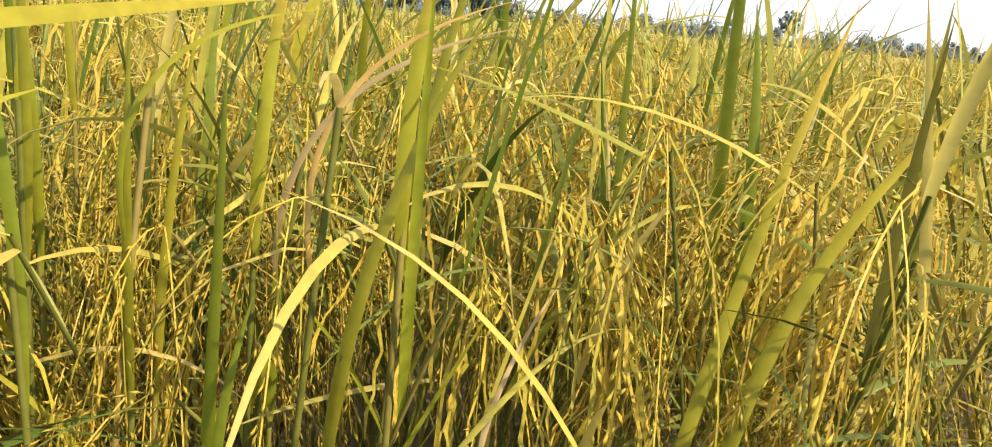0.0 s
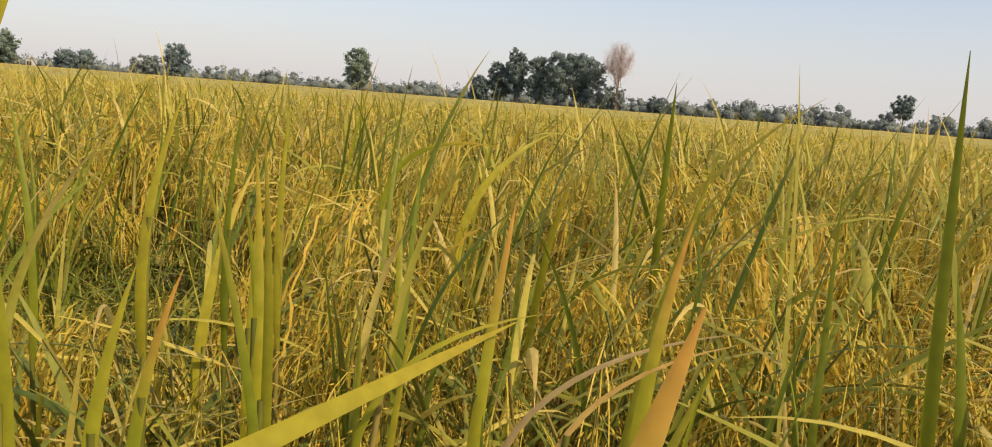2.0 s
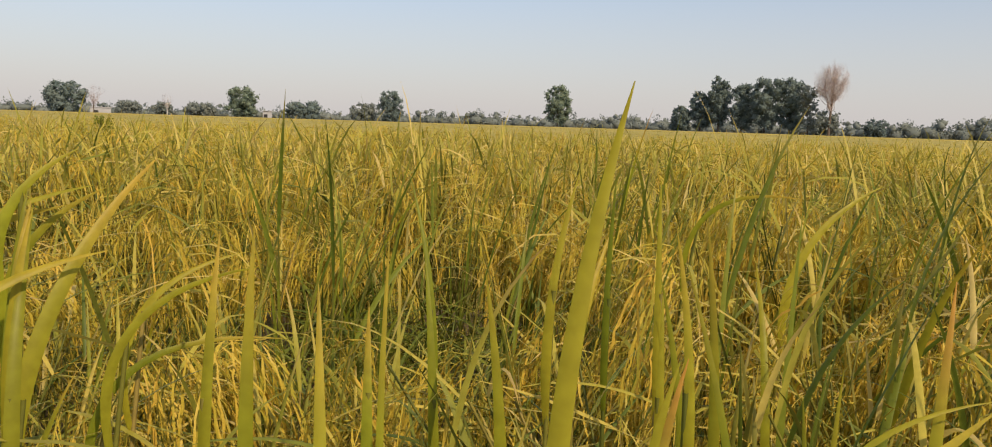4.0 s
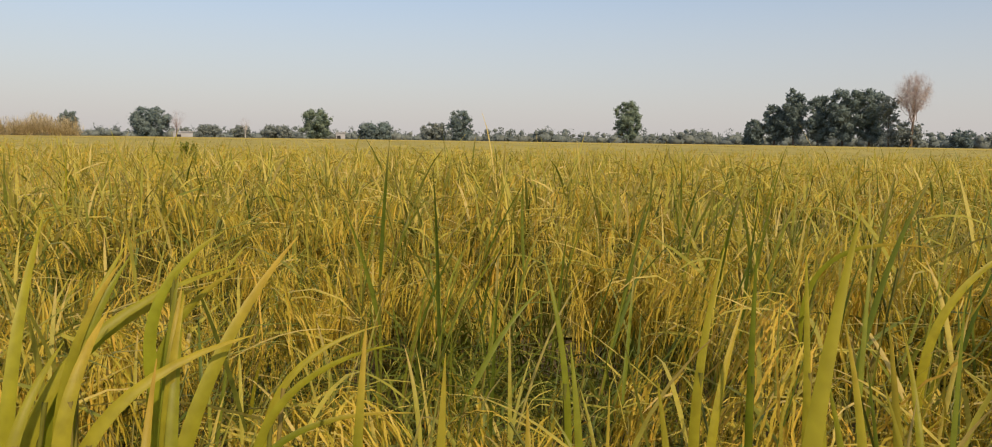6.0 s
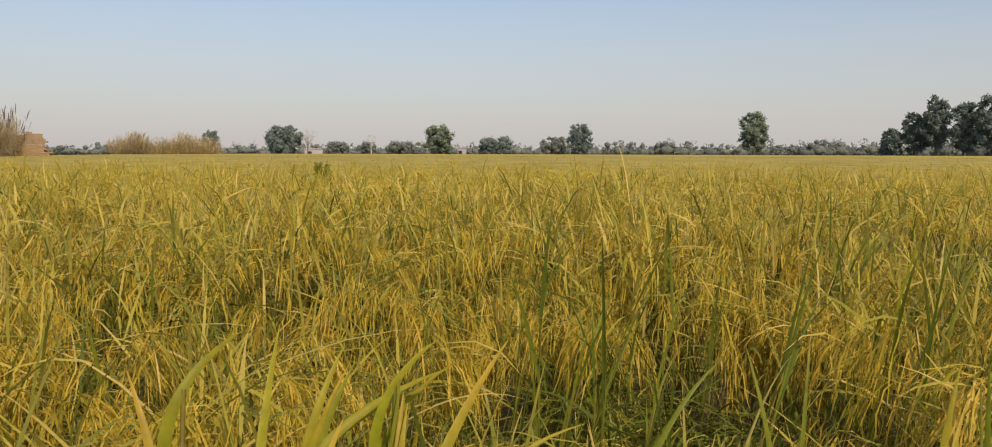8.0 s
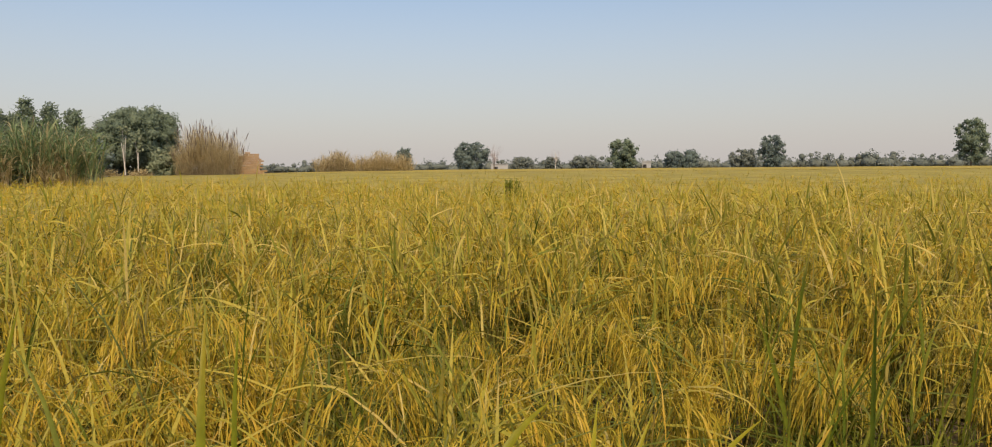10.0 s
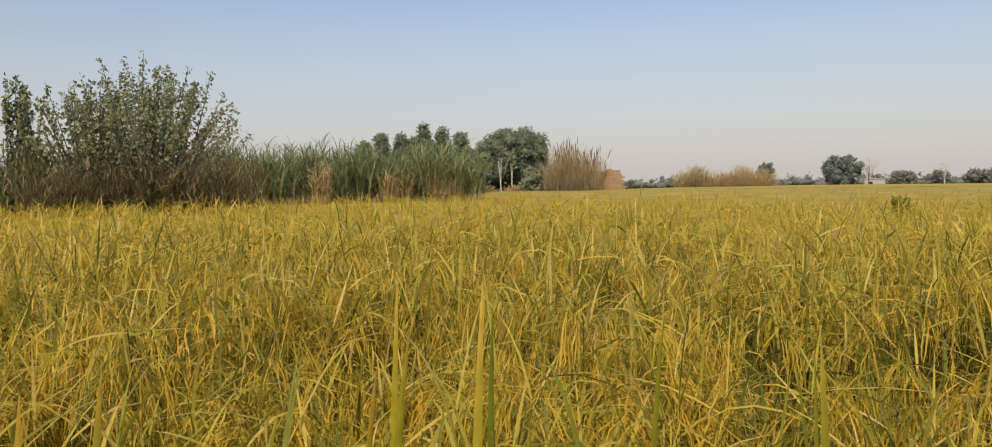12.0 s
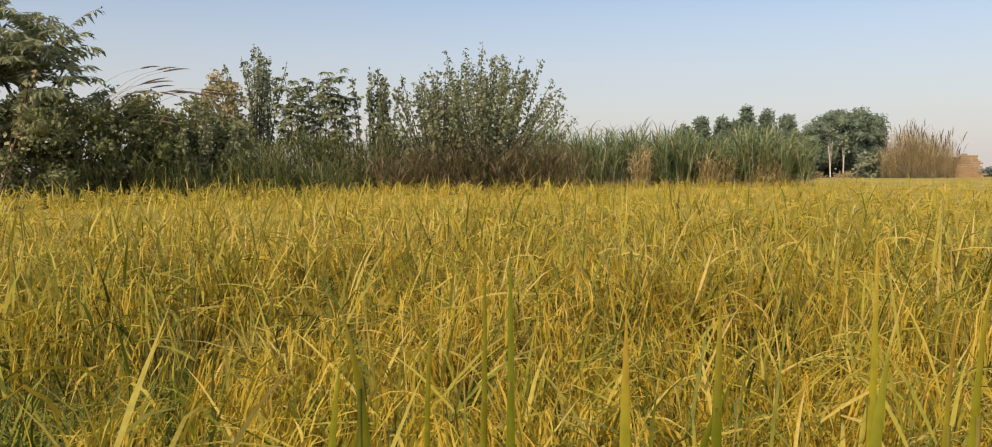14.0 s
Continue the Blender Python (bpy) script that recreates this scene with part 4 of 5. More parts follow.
def thicket(cx, cy, along, wide, deep, h, n, leaf, name, label, category, seed=0, width=0.03, per=6, leaf_len=1.0, stalk=0.012, uneven=0.12, plume=0.0, lean=0.12, stalk_mat=None, droop=(0.8, 2.2), dome=0.0, heading=None, bare=0.3):
    """A standing mass of cane, reed or tall grass: stalks with arching blades, some with plumes. along: heading of its long side, radians."""
    r = np.random.default_rng(seed + 4000)
    t = thing(name, label, category, kind="stuff", at=(cx, cy, 0))
    a, b = r.uniform(-0.5, 0.5, n) * wide, r.uniform(-0.5, 0.5, n) * deep
    x, y = a * math.cos(along) - b * math.sin(along), a * math.sin(along) + b * math.cos(along)
    a, b = (a, b) if not dome else (a * np.sqrt(np.clip(1 - (2 * b / deep) ** 2 * 0.7, 0.1, 1)), b)
    x, y = a * math.cos(along) - b * math.sin(along), a * math.sin(along) + b * math.cos(along)
    hh = h * (1 - dome * (2 * a / wide) ** 2) * (1 + uneven * (np.sin(a * 1.7 + seed) * 0.5 + 0.4 * np.sin(a * 4.3 + 2 * seed) + r.normal(0, 0.45, n)).clip(-1.5, 1.1))
    az = r.uniform(0, 6.28, n) if heading is None else heading + r.normal(0, 0.6, n)
    base = np.stack([x, y, np.zeros(n)], -1)
    p, tan = arcs(base, az, hh * 0.86, r.uniform(0, lean, n), r.uniform(0, lean * 2, n), 4)
    part("stalks", mesh_of("stalks", [tubes(p, tan, np.linspace(stalk, stalk * 0.5, 5)[None].repeat(n, 0), 3)], stalk_mat or leaf), t)
    m = n * per
    k = np.repeat(np.arange(n), per)
    u = r.uniform(bare, 1.0, m) * 3.999
    i = u.astype(int); fr = (u - i)[:, None]
    foot = p[k, i] * (1 - fr) + p[k, i + 1] * fr
    la = r.uniform(0, 6.28, m)
    lp, lt = arcs(foot, la, leaf_len * r.uniform(0.6, 1.2, m), r.uniform(0.05, 0.6, m), r.uniform(*droop, m), 4)
    part("blades", mesh_of("blades", [ribbons(lp, lt, blade_width(r.uniform(0.7, 1.2, m) * width, 4), la, r.uniform(-0.6, 0.6, m))], leaf), t)
    if plume:
        q = r.random(n) < plume
        top, c = p[q, -1], int(q.sum())
        pp, pt = arcs(top + np.array([0, 0, 0.0]), az[q], h * r.uniform(0.13, 0.24, c), r.uniform(0, 0.25, c), r.uniform(0, 0.5, c), 4)
        pw = np.array([0.15, 0.8, 1.0, 0.7, 0.1])[None] * r.uniform(0.05, 0.085, (c, 1))
        part("plumes", mesh_of("plumes", [ribbons(pp, pt, pw, az[q], r.uniform(-1.5, 1.5, c)), ribbons(pp, pt, pw, az[q] + 1.57, r.uniform(-1.5, 1.5, c))], PLUME), t)
    return t


# dark grove far over the field
GROVE = "dense dark-green grove tree at the far field edge"
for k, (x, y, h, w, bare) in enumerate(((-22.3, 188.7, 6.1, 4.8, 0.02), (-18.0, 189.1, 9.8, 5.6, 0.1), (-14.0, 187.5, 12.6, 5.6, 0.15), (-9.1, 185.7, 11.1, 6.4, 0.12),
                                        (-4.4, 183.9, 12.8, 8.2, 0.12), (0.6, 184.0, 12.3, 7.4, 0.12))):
    tree(x, y, h, w, HAZED_DARK_LEAF, size=0.3, n=5200, bare=bare, lobes=14, heart=0.74, seed=k, label=GROVE, group="dark grove trees", trunk_r=0.22)
tree(4.1, 179.9, 11.3, 4.6, HAZED_FAR_LEAF, size=0.35, n=500, bare=0.4, lobes=6, seed=21, label="thin light-green tree beside the dark grove", trunk_r=0.14)
tree(7.0, 178.5, 5.6, 7.5, HAZED_FAR_LEAF, size=0.38, n=1300, bare=0.02, lobes=8, seed=22, label="low grey-green scrub under the bare tree", trunk_r=0.1)
bare_tree(7.8, 175.8, 15.4, 7.4, seed=1, twigs=1100, low=0.44, label="tall leafless tree with a haze of pinkish twigs")

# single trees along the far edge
FAR = ((-49.0, 183.6, 10.0, 7.2, HAZED_GREEN, 0.12, 1600), (-84.0, 170.5, 7.7, 5.9, HAZED_DARK_LEAF, 0.05, 1300), (-91.7, 172.3, 4.9, 6.6, HAZED_FAR_LEAF, 0.03, 1000),
       (-103.2, 165.7, 4.7, 8.7, HAZED_DARK_LEAF, 0.03, 1300), (-108.5, 150.1, 7.1, 7.3, HAZED_GREEN, 0.05, 1400), (-124.3, 156.9, 3.8, 8.3, HAZED_FAR_LEAF, 0.03, 1000),
       (-130.6, 151.8, 3.6, 4.8, HAZED_FAR_LEAF, 0.03, 700), (-136.1, 146.9, 3.6, 6.4, HAZED_FAR_LEAF, 0.03, 800), (-130.6, 124.3, 6.8, 8.6, HAZED_DARK_LEAF, 0.03, 1700),
       (-132.0, 107.7, 5.4, 3.4, HAZED_DARK_LEAF, 0.1, 700), (19.4, 209.0, 4.9, 5.6, HAZED_DARK_LEAF, 0.03, 900), (76.6, 206.2, 9.6, 5.8, HAZED_DARK_LEAF, 0.35, 700))
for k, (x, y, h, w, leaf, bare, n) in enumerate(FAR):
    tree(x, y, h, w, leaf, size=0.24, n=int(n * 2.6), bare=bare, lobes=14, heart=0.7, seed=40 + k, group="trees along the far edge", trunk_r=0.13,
         label={HAZED_DARK_LEAF: "dark-green tree at the far field edge", HAZED_GREEN: "light-green tree standing above the far treeline"}.get(leaf, "low bushy tree at the far field edge"))
bare_tree(-126.9, 128.1, 6.4, 5.0, seed=5, twigs=90, label="small grey leafless tree")
bare_tree(-126.8, 148.4, 5.7, 3.0, seed=6, twigs=40, bark=PALE_BARK, label="slender pale leafless tree")


def treeline():
    """The far belt of trees, one crown beside another."""
    r = np.random.default_rng(77)
    t = thing("far_treeline", "hazy grey-green belt of distant trees", "treeline", kind="stuff")
    blobs, stems = [], []
    for a in np.arange(-42, 62, 0.36):
        aa = a + r.uniform(-0.2, 0.2)
        d = np.interp(a, [-40, -5, 10, 30, 45, 62], [250, 245, 268, 262, 255, 265]) + r.uniform(-10, 10)
        h = np.interp(a, [-40, -24, -14, -8, -3, 3, 10, 22, 30, 40, 50, 62], [5.6, 6.2, 7.0, 6.6, 5.5, 5.2, 5.6, 5.2, 4.6, 4.0, 3.6, 3.8]) * r.uniform(0.62, 1.12)
        x, y = -math.sin(math.radians(aa)) * d, math.cos(math.radians(aa)) * d
        w = r.uniform(1.8, 3.4)
        blobs.append((x, y, h * 0.3, w * 1.1, w * 1.1, h * 0.34))
        for k in range(5):
            q = r.uniform(0.12, 0.26) * h
            blobs.append((x + r.uniform(-0.8, 0.8) * w, y + r.uniform(-0.8, 0.8) * w, r.uniform(0.35, 0.95) * h - q * 0.8, q * r.uniform(0.9, 1.5), q, q))
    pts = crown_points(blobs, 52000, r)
    part("crowns", mesh_of("crowns", [leaves(pts, 0.42, r), cores(blobs[::2], r, 0.85)], HAZED_FAR_LEAF), t)


treeline()

# dry reeds and the standing brick stack, left of the far trees
thicket(-105.7, 72.8, 0.95, 6.5, 3.0, 3.4, 420, DRY_STEM, "reed_bed", "low brown dry reed bed at the field edge", "reeds", seed=1, plume=0.12, leaf_len=1.3, width=0.05, dome=0.45, uneven=0.3, lean=0.3)
thicket(-103.1, 79.7, 0.9, 9.0, 3.0, 3.2, 560, DRY_STEM, "reed_bed", "low brown dry reed bed at the field edge", "reeds", seed=2, plume=0.08, leaf_len=1.3, width=0.05, dome=0.35, uneven=0.35, lean=0.3)
thicket(-73.9, 36.4, 1.1, 5.8, 3.8, 4.7, 950, DRY_STEM, "reed_clump", "tall tawny reed clump with brown plumes", "reeds", seed=3, plume=0.2, leaf_len=1.2, width=0.02, per=8, stalk=0.008, lean=0.24, dome=0.4, uneven=0.3)
tree(-85.6, 35.0, 7.6, 8.6, HAZED_GREEN, heart=0.7, size=0.14, n=24000, bare=0.16, lobes=24, seed=61, trunk_r=0.13, label="broad grey-green tree with pale trunk behind the straw")
tree(-82.5, 32.3, 5.6, 1.2, GREY_LEAF, size=0.2, n=60, bare=0.85, lobes=3, seed=62, bark=PALE_BARK, trunk_r=0.075, name="pale_trunk_tree", label="slender tree with white bare trunk", limbs=3)
tree(-82.0, 33.3, 5.0, 1.6, GREY_LEAF, size=0.2, n=120, bare=0.6, lobes=3, seed=63, bark=PALE_BARK, trunk_r=0.08, name="pale_trunk_tree", label="stout short tree with white bare trunk", limbs=3)
tree(-76.5, 33.6, 3.3, 3.4, GREY_LEAF, size=0.2, n=1500, bare=0.02, lobes=6, seed=64, trunk_r=0.08, label="bushy grey-green tree beside the tall reeds")
tree(-79.5, 27.5, 4.4, 4.6, HAZED_DARK_LEAF, size=0.2, n=1700, bare=0.02, lobes=7, seed=65, trunk_r=0.1, label="dark bushy tree behind the cane")
for k, (x, y, h, w) in enumerate(((-61.0, 14.2, 5.4, 1.9), (-60.7, 15.6, 5.4, 2.0), (-60.2, 17.2, 6.1, 2.3), (-59.8, 18.5, 5.7, 2.0), (-59.3, 19.8, 5.6, 2.2), (-61.2, 12.9, 4.9, 2.0), (-60.6, 16.4, 5.0, 2.2))):
    tree(x, y, h * 1.0, w * 1.4, HAZED_GREEN, size=0.12, n=4200, bare=0.1, lobes=12, seed=70 + k, heart=0.45, point=0.75, label="upright grey-green tree rising behind the cane", group="trees behind the cane", trunk_r=0.08, narrow=0.8)
tree(-88.5, 33.2, 2.6, 5.0, HAZED_DARK_LEAF, size=0.2, n=2600, bare=0.0, lobes=9, seed=66, trunk_r=0.08, label="dark bushy growth under the broad tree")
tree(-87.5, 29.6, 2.9, 5.0, HAZED_DARK_LEAF, size=0.2, n=2400, bare=0.0, lobes=9, seed=67, trunk_r=0.08, label="dark bushy growth under the broad tree")
tree(-84.2, 29.8, 5.6, 3.0, GREY_LEAF, size=0.15, n=2600, bare=0.1, lobes=8, seed=68, trunk_r=0.08, label="small grey-green tree beside the broad one")


def brick_stack():
    """Stacked bricks beside the reeds, courses stepping up unevenly."""
    r = random.Random(5)
    t = thing("brick_stack", "weathered orange-brown stack of fired bricks", "brick stack", at=(-72.3, 39.7, 0))
    t.rotation_euler = (0, 0, radians(62))
    bm = bmesh.new()
    bmesh.ops.create_cube(bm, size=1.0)
    for v in bm.verts:
        v.co = Vector((v.co.x * 0.46, v.co.y * 0.22, v.co.z * 0.14))
    bmesh.ops.bevel(bm, geom=bm.edges[:], offset=0.012, segments=1, affect="EDGES")
    me = bpy.data.meshes.new("brick")
    bm.to_mesh(me); bm.free()
    me.materials.append(BRICK)
    for row in range(20):
        half = 1.65 - 0.028 * row - (0.05 * (row - 14) ** 2 if row > 14 else 0)
        cols = int(half * 2 / 0.48)
        for c in range(cols):
            for side in (-0.5, 0.5) if row < 19 else (0,):
                if row > 15 and r.random() < 0.12:
                    continue
                b = new("brick", me)
                b.parent = t
                b.location = (-half + 0.24 + c * 0.48 + (0.24 if row % 2 else 0) + r.uniform(-0.015, 0.015), side * 0.5 + r.uniform(-0.03, 0.03), 0.07 + row * 0.155)
                b.rotation_euler = (0, 0, r.uniform(-0.05, 0.05))


brick_stack()


def straw_strip():
    """Cut stubble with heaps of straw between the cane and the brick stack."""
    r = np.random.default_rng(9)
    t = thing("straw_heap", "pale heaps of cut straw on stubble", "straw", kind="stuff", at=(-79.0, 31.5, 0))
    n = 5000
    a = r.uniform(-1, 1, n)
    x, y = r.normal(0, 0.8, n) + a * 1.0, a * 5.5
    z = (0.75 + 0.35 * np.sin(y * 2.1)) * r.uniform(0.2, 1.0, n) * 1.25
    p, tn = arcs(np.stack([x, y, z], -1), r.uniform(0, 6.28, n), r.uniform(0.3, 0.7, n), r.uniform(0.8, 1.6, n), r.uniform(0, 0.8, n), 2)
    part("straw", mesh_of("straw", [ribbons(p, tn, np.full((n, 3), 0.05), r.uniform(0, 6.28, n), r.uniform(-1, 1, n))], DRY_STEM), t)


straw_strip()

# the cane field
thicket(-43.0, 4.2, 1.75, 8.6, 4.0, 3.1, 420, CANE_LEAF, "sugarcane_stand", "tall green sugarcane with dry lower leaves", "sugarcane", seed=11, leaf_len=1.15, width=0.05, per=13, stalk=0.018, bare=0.3, uneven=0.24, lean=0.2, stalk_mat=CANE_STALK, plume=0.03)
thicket(-44.2, 11.6, 1.45, 7.6, 4.0, 3.2, 440, CANE_LEAF, "sugarcane_stand", "tall green sugarcane with dry lower leaves", "sugarcane", seed=12, leaf_len=1.15, width=0.05, per=13, stalk=0.018, bare=0.3, uneven=0.24, lean=0.2, stalk_mat=CANE_STALK, plume=0.03)
for k, (x, y, w, h) in enumerate(((-41.0, 6.4, 0.9, 2.4), (-41.3, 2.6, 0.7, 2.3), (-42.2, 10.4, 1.6, 1.9), (-42.4, 13.2, 1.8, 1.9))):
    thicket(x, y, 1.6, w, 0.4, h, int(26 * w) + 8, DRY_STEM, "dry_cane", "dead orange-brown cane leaves hanging at the stand's face", "sugarcane", seed=13 + k, leaf_len=0.9, width=0.05, per=7, stalk=0.018, uneven=0.2)

# the hedge of bushes at the near edge
shrub(-34.8, -1.0, 6.3, 6.0, BUSH_LEAF, shoots=110, per=130, size=0.088, seed=1, spread=0.86, label="large open shrub with upright leafy shoots", d=3.0)
shrub(-34.4, -2.9, 5.3, 4.0, BUSH_LEAF, shoots=54, per=90, size=0.105, seed=5, spread=0.6, label="brownish half-bare shrub beside the large one", d=2.0)
thicket(-32.6, -1.4, 1.6, 7.0, 1.6, 2.5, 600, WEED, "weed_bank", "brown dry weeds along the field edge", "weeds", seed=21, leaf_len=0.6, width=0.03, per=9, stalk=0.012, uneven=0.35, lean=0.5)
shrub(-37.4, -5.6, 5.9, 1.4, BUSH_LEAF, shoots=14, per=130, size=0.12, seed=2, spread=0.14, label="narrow upright leafy shoots beside the shrub")
shrub(-37.2, -6.6, 5.7, 0.6, BUSH_LEAF, shoots=2, per=100, size=0.12, seed=3, spread=0.05, label="single upright leafy shoot")
thicket(-35.6, -7.2, 1.6, 6.4, 2.5, 2.7, 440, RANK_GRASS, "tall_grass", "tall green grass along the field edge", "grass", seed=22, leaf_len=0.9, width=0.04, per=8, stalk=0.014, uneven=0.3, lean=0.25)
shrub(-41.2, -12.1, 7.4, 1.7, GREY_LEAF, shoots=18, per=150, size=0.12, seed=8, spread=0.2, label="slim poplar with grey-green leaves", name="poplar", category="tree")
tree(-38.8, -13.1, 5.9, 2.4, YELLOW_LEAF, size=0.11, n=3400, bare=0.25, lobes=9, seed=81, trunk_r=0.07, heart=0.35, label="small tree with yellowing leaves")


def palmate(x, y, h, w, stems, seed, label, name="castor_plant", size=0.42):
    """Tall soft stems that carry tiers of drooping, many-fingered leaves."""
    r = np.random.default_rng(seed + 5000)
    t = thing(name, label, "shrub", at=(x, y, 0))
    foot = np.stack([r.uniform(-0.5, 0.5, stems) * w, r.uniform(-0.5, 0.5, stems) * w * 0.7, np.zeros(stems)], -1)
    p, tan = arcs(foot, r.uniform(0, 6.28, stems), h * r.uniform(0.75, 1.0, stems), r.uniform(0, 0.12, stems), r.uniform(0, 0.2, stems), 6)
    for k in range(stems):
        part("stem", mesh_of("stem", [tubes(p[k:k + 1], tan[k:k + 1], np.linspace(0.035, 0.014, 7)[None], 6)], BARK), t)
    m = stems * 26
    k = r.integers(0, stems, m)
    w0 = r.uniform(2.6, 5.98, m) ** 0.9 * (6 / 5.98 ** 0.9) * 0.999; i0 = np.minimum(w0.astype(int), 5); f0 = (w0 - i0)[:, None]
    hub0 = p[k, i0] * (1 - f0) + p[k, i0 + 1] * f0
    az = r.uniform(0, 6.28, m)
    sp, s_t = arcs(hub0, az, r.uniform(0.3, 0.8, m), r.uniform(0.5, 1.2, m), r.uniform(0.1, 0.6, m), 3)
    hub = sp[:, -1]
    fingers = 7
    kk = np.repeat(np.arange(m), fingers)
    fa = np.repeat(az, fingers) + np.tile(np.linspace(-1.7, 1.7, fingers), m)
    q = m * fingers
    fp, ft = arcs(hub[kk], fa, size * r.uniform(0.7, 1.1, q), r.uniform(1.3, 1.9, q), r.uniform(0.6, 1.2, q), 3)
    part("leaves", mesh_of("leaves", [tubes(sp, s_t, np.full((m, 4), 0.008), 3), ribbons(fp, ft, np.array([0.3, 1.0, 0.8, 0.05])[None] * r.uniform(0.10, 0.15, (q, 1)), fa, r.uniform(-0.3, 0.3, q), 0.15)], BUSH_LEAF), t)
    return t


palmate(-38.0, -8.5, 5.5, 3.6, 12, 1, "tall castor plants with drooping fingered leaves")


def frond_tree(x, y, h, reach, seed, label, fronds=120, name="compound_leaf_tree"):
    """A tree whose spreading limbs end in long drooping fronds with two rows of leaflets."""
    r = np.random.default_rng(seed + 6000)
    t = thing(name, label, "tree", at=(x, y, 0))
    p, tan = arcs(np.zeros((1, 3)), np.array([1.2]), np.array([h * 0.6]), np.array([0.05]), np.array([0.15]), 6)
    trunk = part("trunk", mesh_of("trunk", [tubes(p, tan, np.linspace(0.16, 0.08, 7)[None], 8)], BARK), t)
    m = 16
    lp, lt = arcs(p[0, r.integers(2, 7, m)], r.uniform(0, 6.28, m), reach * r.uniform(0.6, 1.1, m), r.uniform(0.3, 1.0, m), r.uniform(-0.3, 0.5, m), 6)
    for k in range(m):
        part("limb", mesh_of("limb", [tubes(lp[k:k + 1], lt[k:k + 1], np.linspace(0.06, 0.015, 7)[None], 5)], BARK), trunk)
    k = r.integers(0, m, fronds)
    az = r.uniform(0, 6.28, fronds)
    wf = r.uniform(2.0, 5.99, fronds); jf = wf.astype(int); ff = (wf - jf)[:, None]
    fp, ft = arcs(lp[k, jf] * (1 - ff) + lp[k, jf + 1] * ff, az, r.uniform(1.0, 1.6, fronds), r.uniform(0.6, 1.4, fronds), r.uniform(0.5, 1.1, fronds), 9)
    rach = tubes(fp, ft, np.linspace(0.008, 0.003, 10)[None].repeat(fronds, 0), 3)
    base, d = [], []
    side = np.stack([-np.sin(az), np.cos(az), np.zeros(fronds)], -1)
    for j in range(2, 20):
        u = j / 20 * 9
        i = int(u)
        at = fp[:, i] * (1 - u + i) + fp[:, min(i + 1, 9)] * (u - i)
        for s in (-1, 1):
            base.append(at)
            d.append(side * s * 0.8 + ft[:, i] * 0.55 + np.array([0, 0, -0.6]))
    base, d = np.concatenate(base), np.concatenate(d)
    d /= np.linalg.norm(d, axis=1, keepdims=True)
    part("fronds", mesh_of("fronds", [rach, leaves(base, 0.085, r, long=3.8, toward=d)], BUSH_LEAF), t)
    return t


tree(-29.2, -10.6, 3.3, 4.6, THORN_LEAF, heart=0.4, size=0.1, n=10000, bare=0.0, lobes=10, seed=82, trunk_r=0.06, name="thorn_bush", label="dense dark-green bush at the field edge")
tree(-27.6, -11.6, 3.8, 4.4, THORN_LEAF, heart=0.4, size=0.09, n=10000, bare=0.0, lobes=10, seed=83, trunk_r=0.06, name="thorn_bush", label="dense dark bush in the shade of the tree")
tree(-25.6, -13.6, 3.7, 4.6, THORN_LEAF, heart=0.4, size=0.09, n=10000, bare=0.0, lobes=10, seed=84, trunk_r=0.06, name="thorn_bush", label="dense dark bush in the shade of the tree")
shrub(-27.6, -9.8, 3.5, 4.0, BUSH_LEAF, shoots=36, per=90, size=0.09, seed=9, spread=0.7, label="leafy olive-green shrub at the field edge", d=2.0)
frond_tree(-25.6, -14.9, 6.4, 3.2, 1, "shade tree with long drooping compound leaves", fronds=230)
shrub(-24.4, -14.9, 4.9, 2.4, YELLOW_LEAF, shoots=14, per=60, size=0.12, seed=10, spread=0.5, label="shrub with large yellowing leaves under the shade tree", d=2.0)


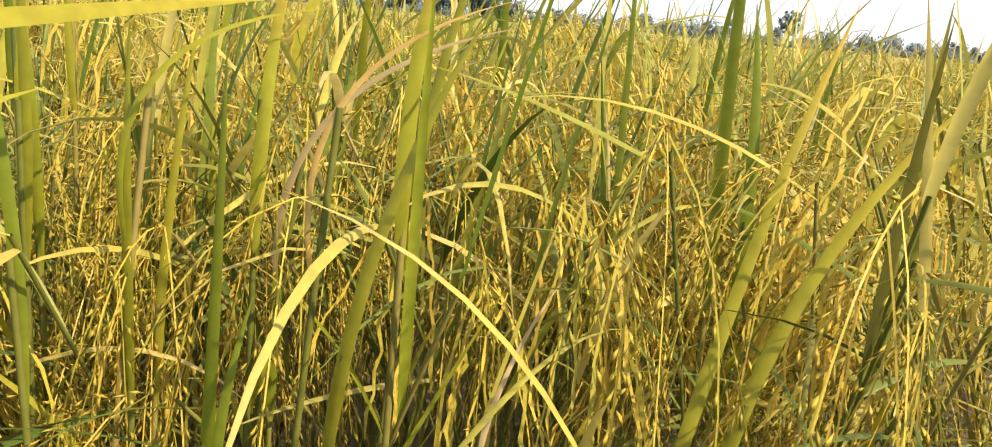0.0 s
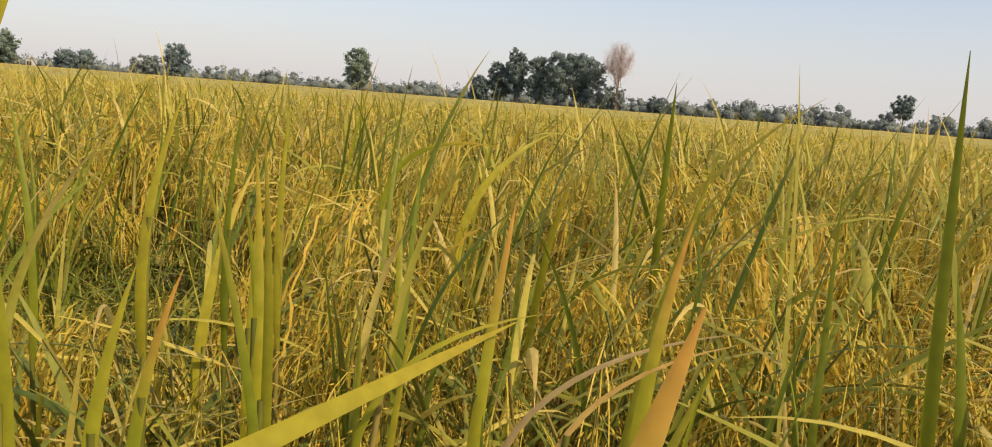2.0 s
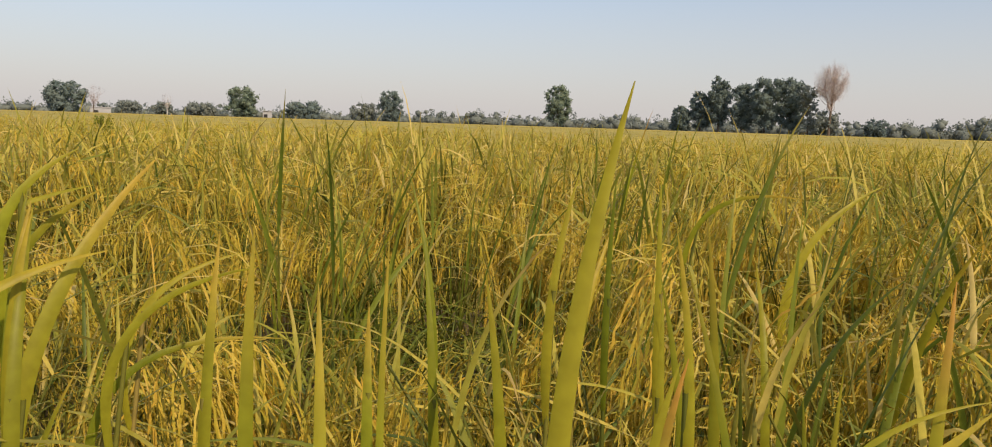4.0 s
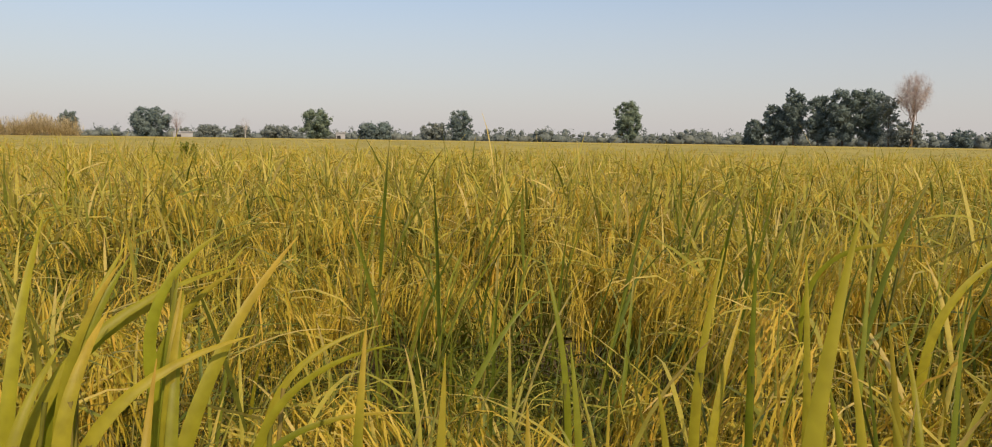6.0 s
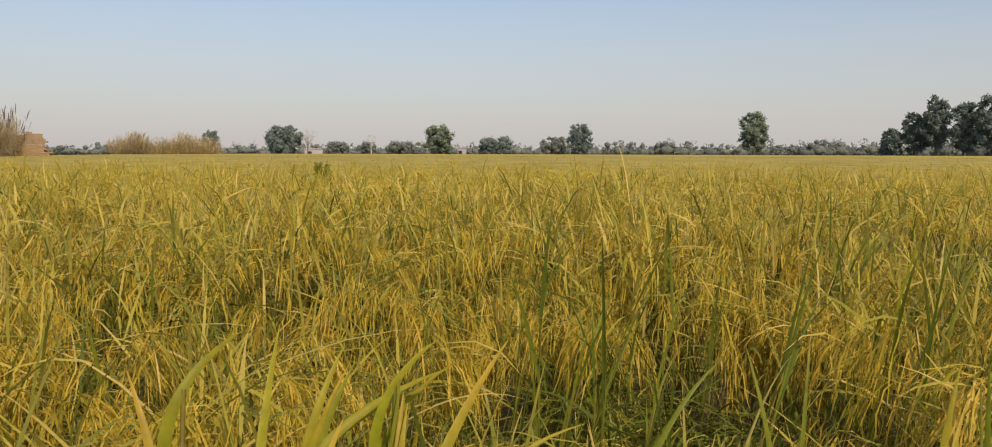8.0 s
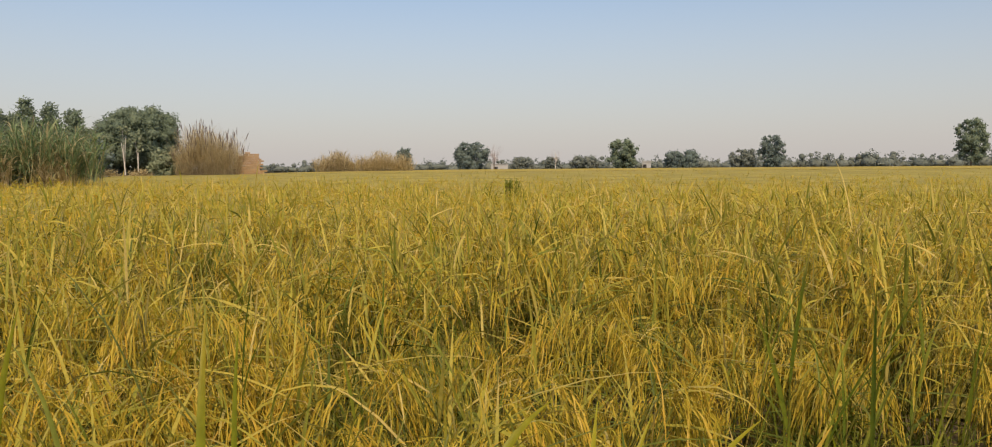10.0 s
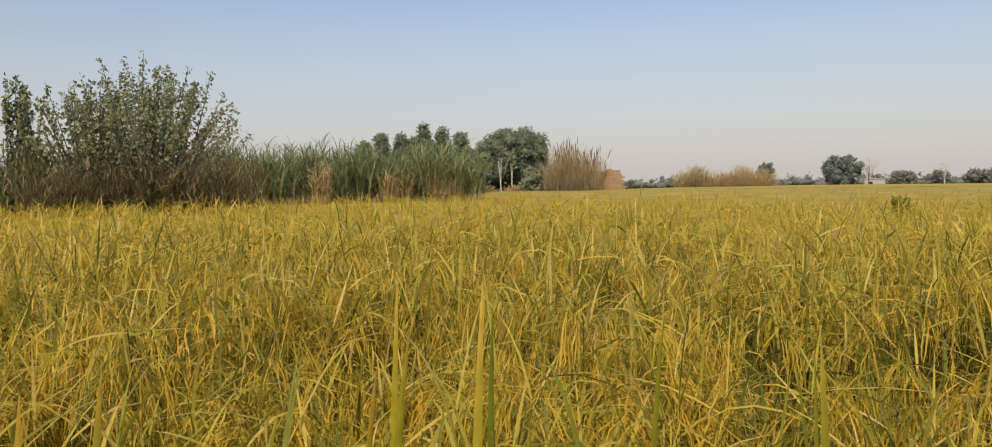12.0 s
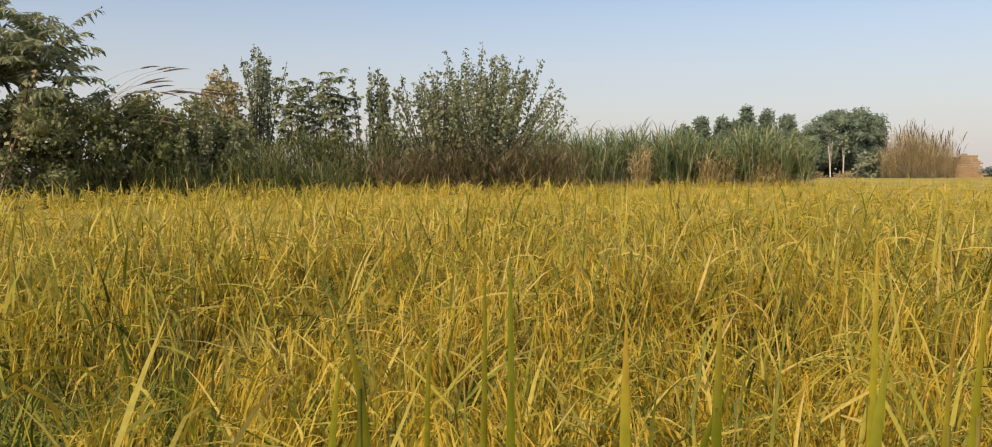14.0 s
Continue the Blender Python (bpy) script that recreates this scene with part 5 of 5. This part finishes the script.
def plume_clump(x, y, n, heading, seed, label):
    """Tall grass whose culms arch over to one side under long drooping plumes."""
    r = np.random.default_rng(seed)
    t = thing("plume_grass", label, "grass", at=(x, y, 0))
    az = heading + r.normal(0, 0.22, n)
    foot = np.stack([r.normal(0, 0.25, n), r.normal(0, 0.35, n), np.zeros(n)], -1)
    p, tan = arcs(foot, az, r.uniform(4.6, 6.1, n), r.uniform(0.12, 0.42, n), r.uniform(1.1, 1.5, n), 12, power=2.2)
    for k in range(n):
        part("culm", mesh_of("culm", [tubes(p[k:k + 1], tan[k:k + 1], np.linspace(0.012, 0.005, 13)[None], 5)], DRY_STEM), t)
        lean = math.acos(max(-1.0, min(1.0, tan[k, -1, 2])))
        q, qt = arcs(p[k:k + 1, -1], az[k:k + 1], r.uniform(0.6, 0.95, 1), np.array([lean]), np.array([0.3]), 7)
        part("plume", mesh_of("plume", [tubes(q, qt, np.array([[0.008, 0.02, 0.026, 0.026, 0.022, 0.018, 0.012, 0.003]]), 6)], PLUME), t)
        b, bt = arcs(p[k, 2:8], az[k] + r.normal(0, 0.9, 6), r.uniform(0.9, 1.7, 6), r.uniform(0.3, 0.9, 6), r.uniform(0.6, 1.6, 6), 6)
        for c in range(6):
            part("blade", mesh_of("blade", [ribbons(b[c:c + 1], bt[c:c + 1], blade_width(np.array([0.03]), 6), np.array([az[k]]), r.uniform(-0.6, 0.6, 1))], WEED), t)


plume_clump(-26.4, -13.8, 15, 1.6, 41, "arching tall grass with purplish plumes")
thicket(-26.6, -9.6, 1.95, 9.0, 1.4, 1.7, 480, RANK_GRASS, "edge_grass", "rank green grass along the field edge", "grass", seed=24, leaf_len=0.8, width=0.025, per=7, stalk=0.01, uneven=0.35)


def far_house(x, y, w, h, turn, label):
    t = thing("farm_building", label, "building", at=(x, y, 0))
    t.rotation_euler = (0, 0, turn)
    for name, sx, sy, sz, px, py, pz, m in (("wall", w, 3.0, h, 0, 0, h / 2, WHITEWASH), ("roof", w + 0.4, 3.4, 0.18, 0, 0, h + 0.09, WHITEWASH), ("door", 0.9, 0.06, h * 0.7, -w * 0.2, -1.53, h * 0.35, DARK_GLASS)):
        bm = bmesh.new()
        bmesh.ops.create_cube(bm, size=1.0)
        for v in bm.verts:
            v.co = Vector((v.co.x * sx, v.co.y * sy, v.co.z * sz))
        bmesh.ops.bevel(bm, geom=bm.edges[:], offset=0.02, segments=1, affect="EDGES")
        me = bpy.data.meshes.new(name)
        bm.to_mesh(me); bm.free(); me.materials.append(m)
        part(name, me, t).location = (px, py, pz)


far_house(-121.4, 177.7, 2.2, 2.3, radians(34), "small whitewashed farm shed among far trees")
far_house(-150.4, 154.0, 4.4, 1.9, radians(44), "low grey farm building among far trees")
shrub(-16.2, 16.3, 1.06, 0.4, GRASS_BLADE, shoots=22, per=90, size=0.035, seed=12, spread=0.22, label="dark-green weed tuft standing in the rice", name="weed_tuft", category="weed")
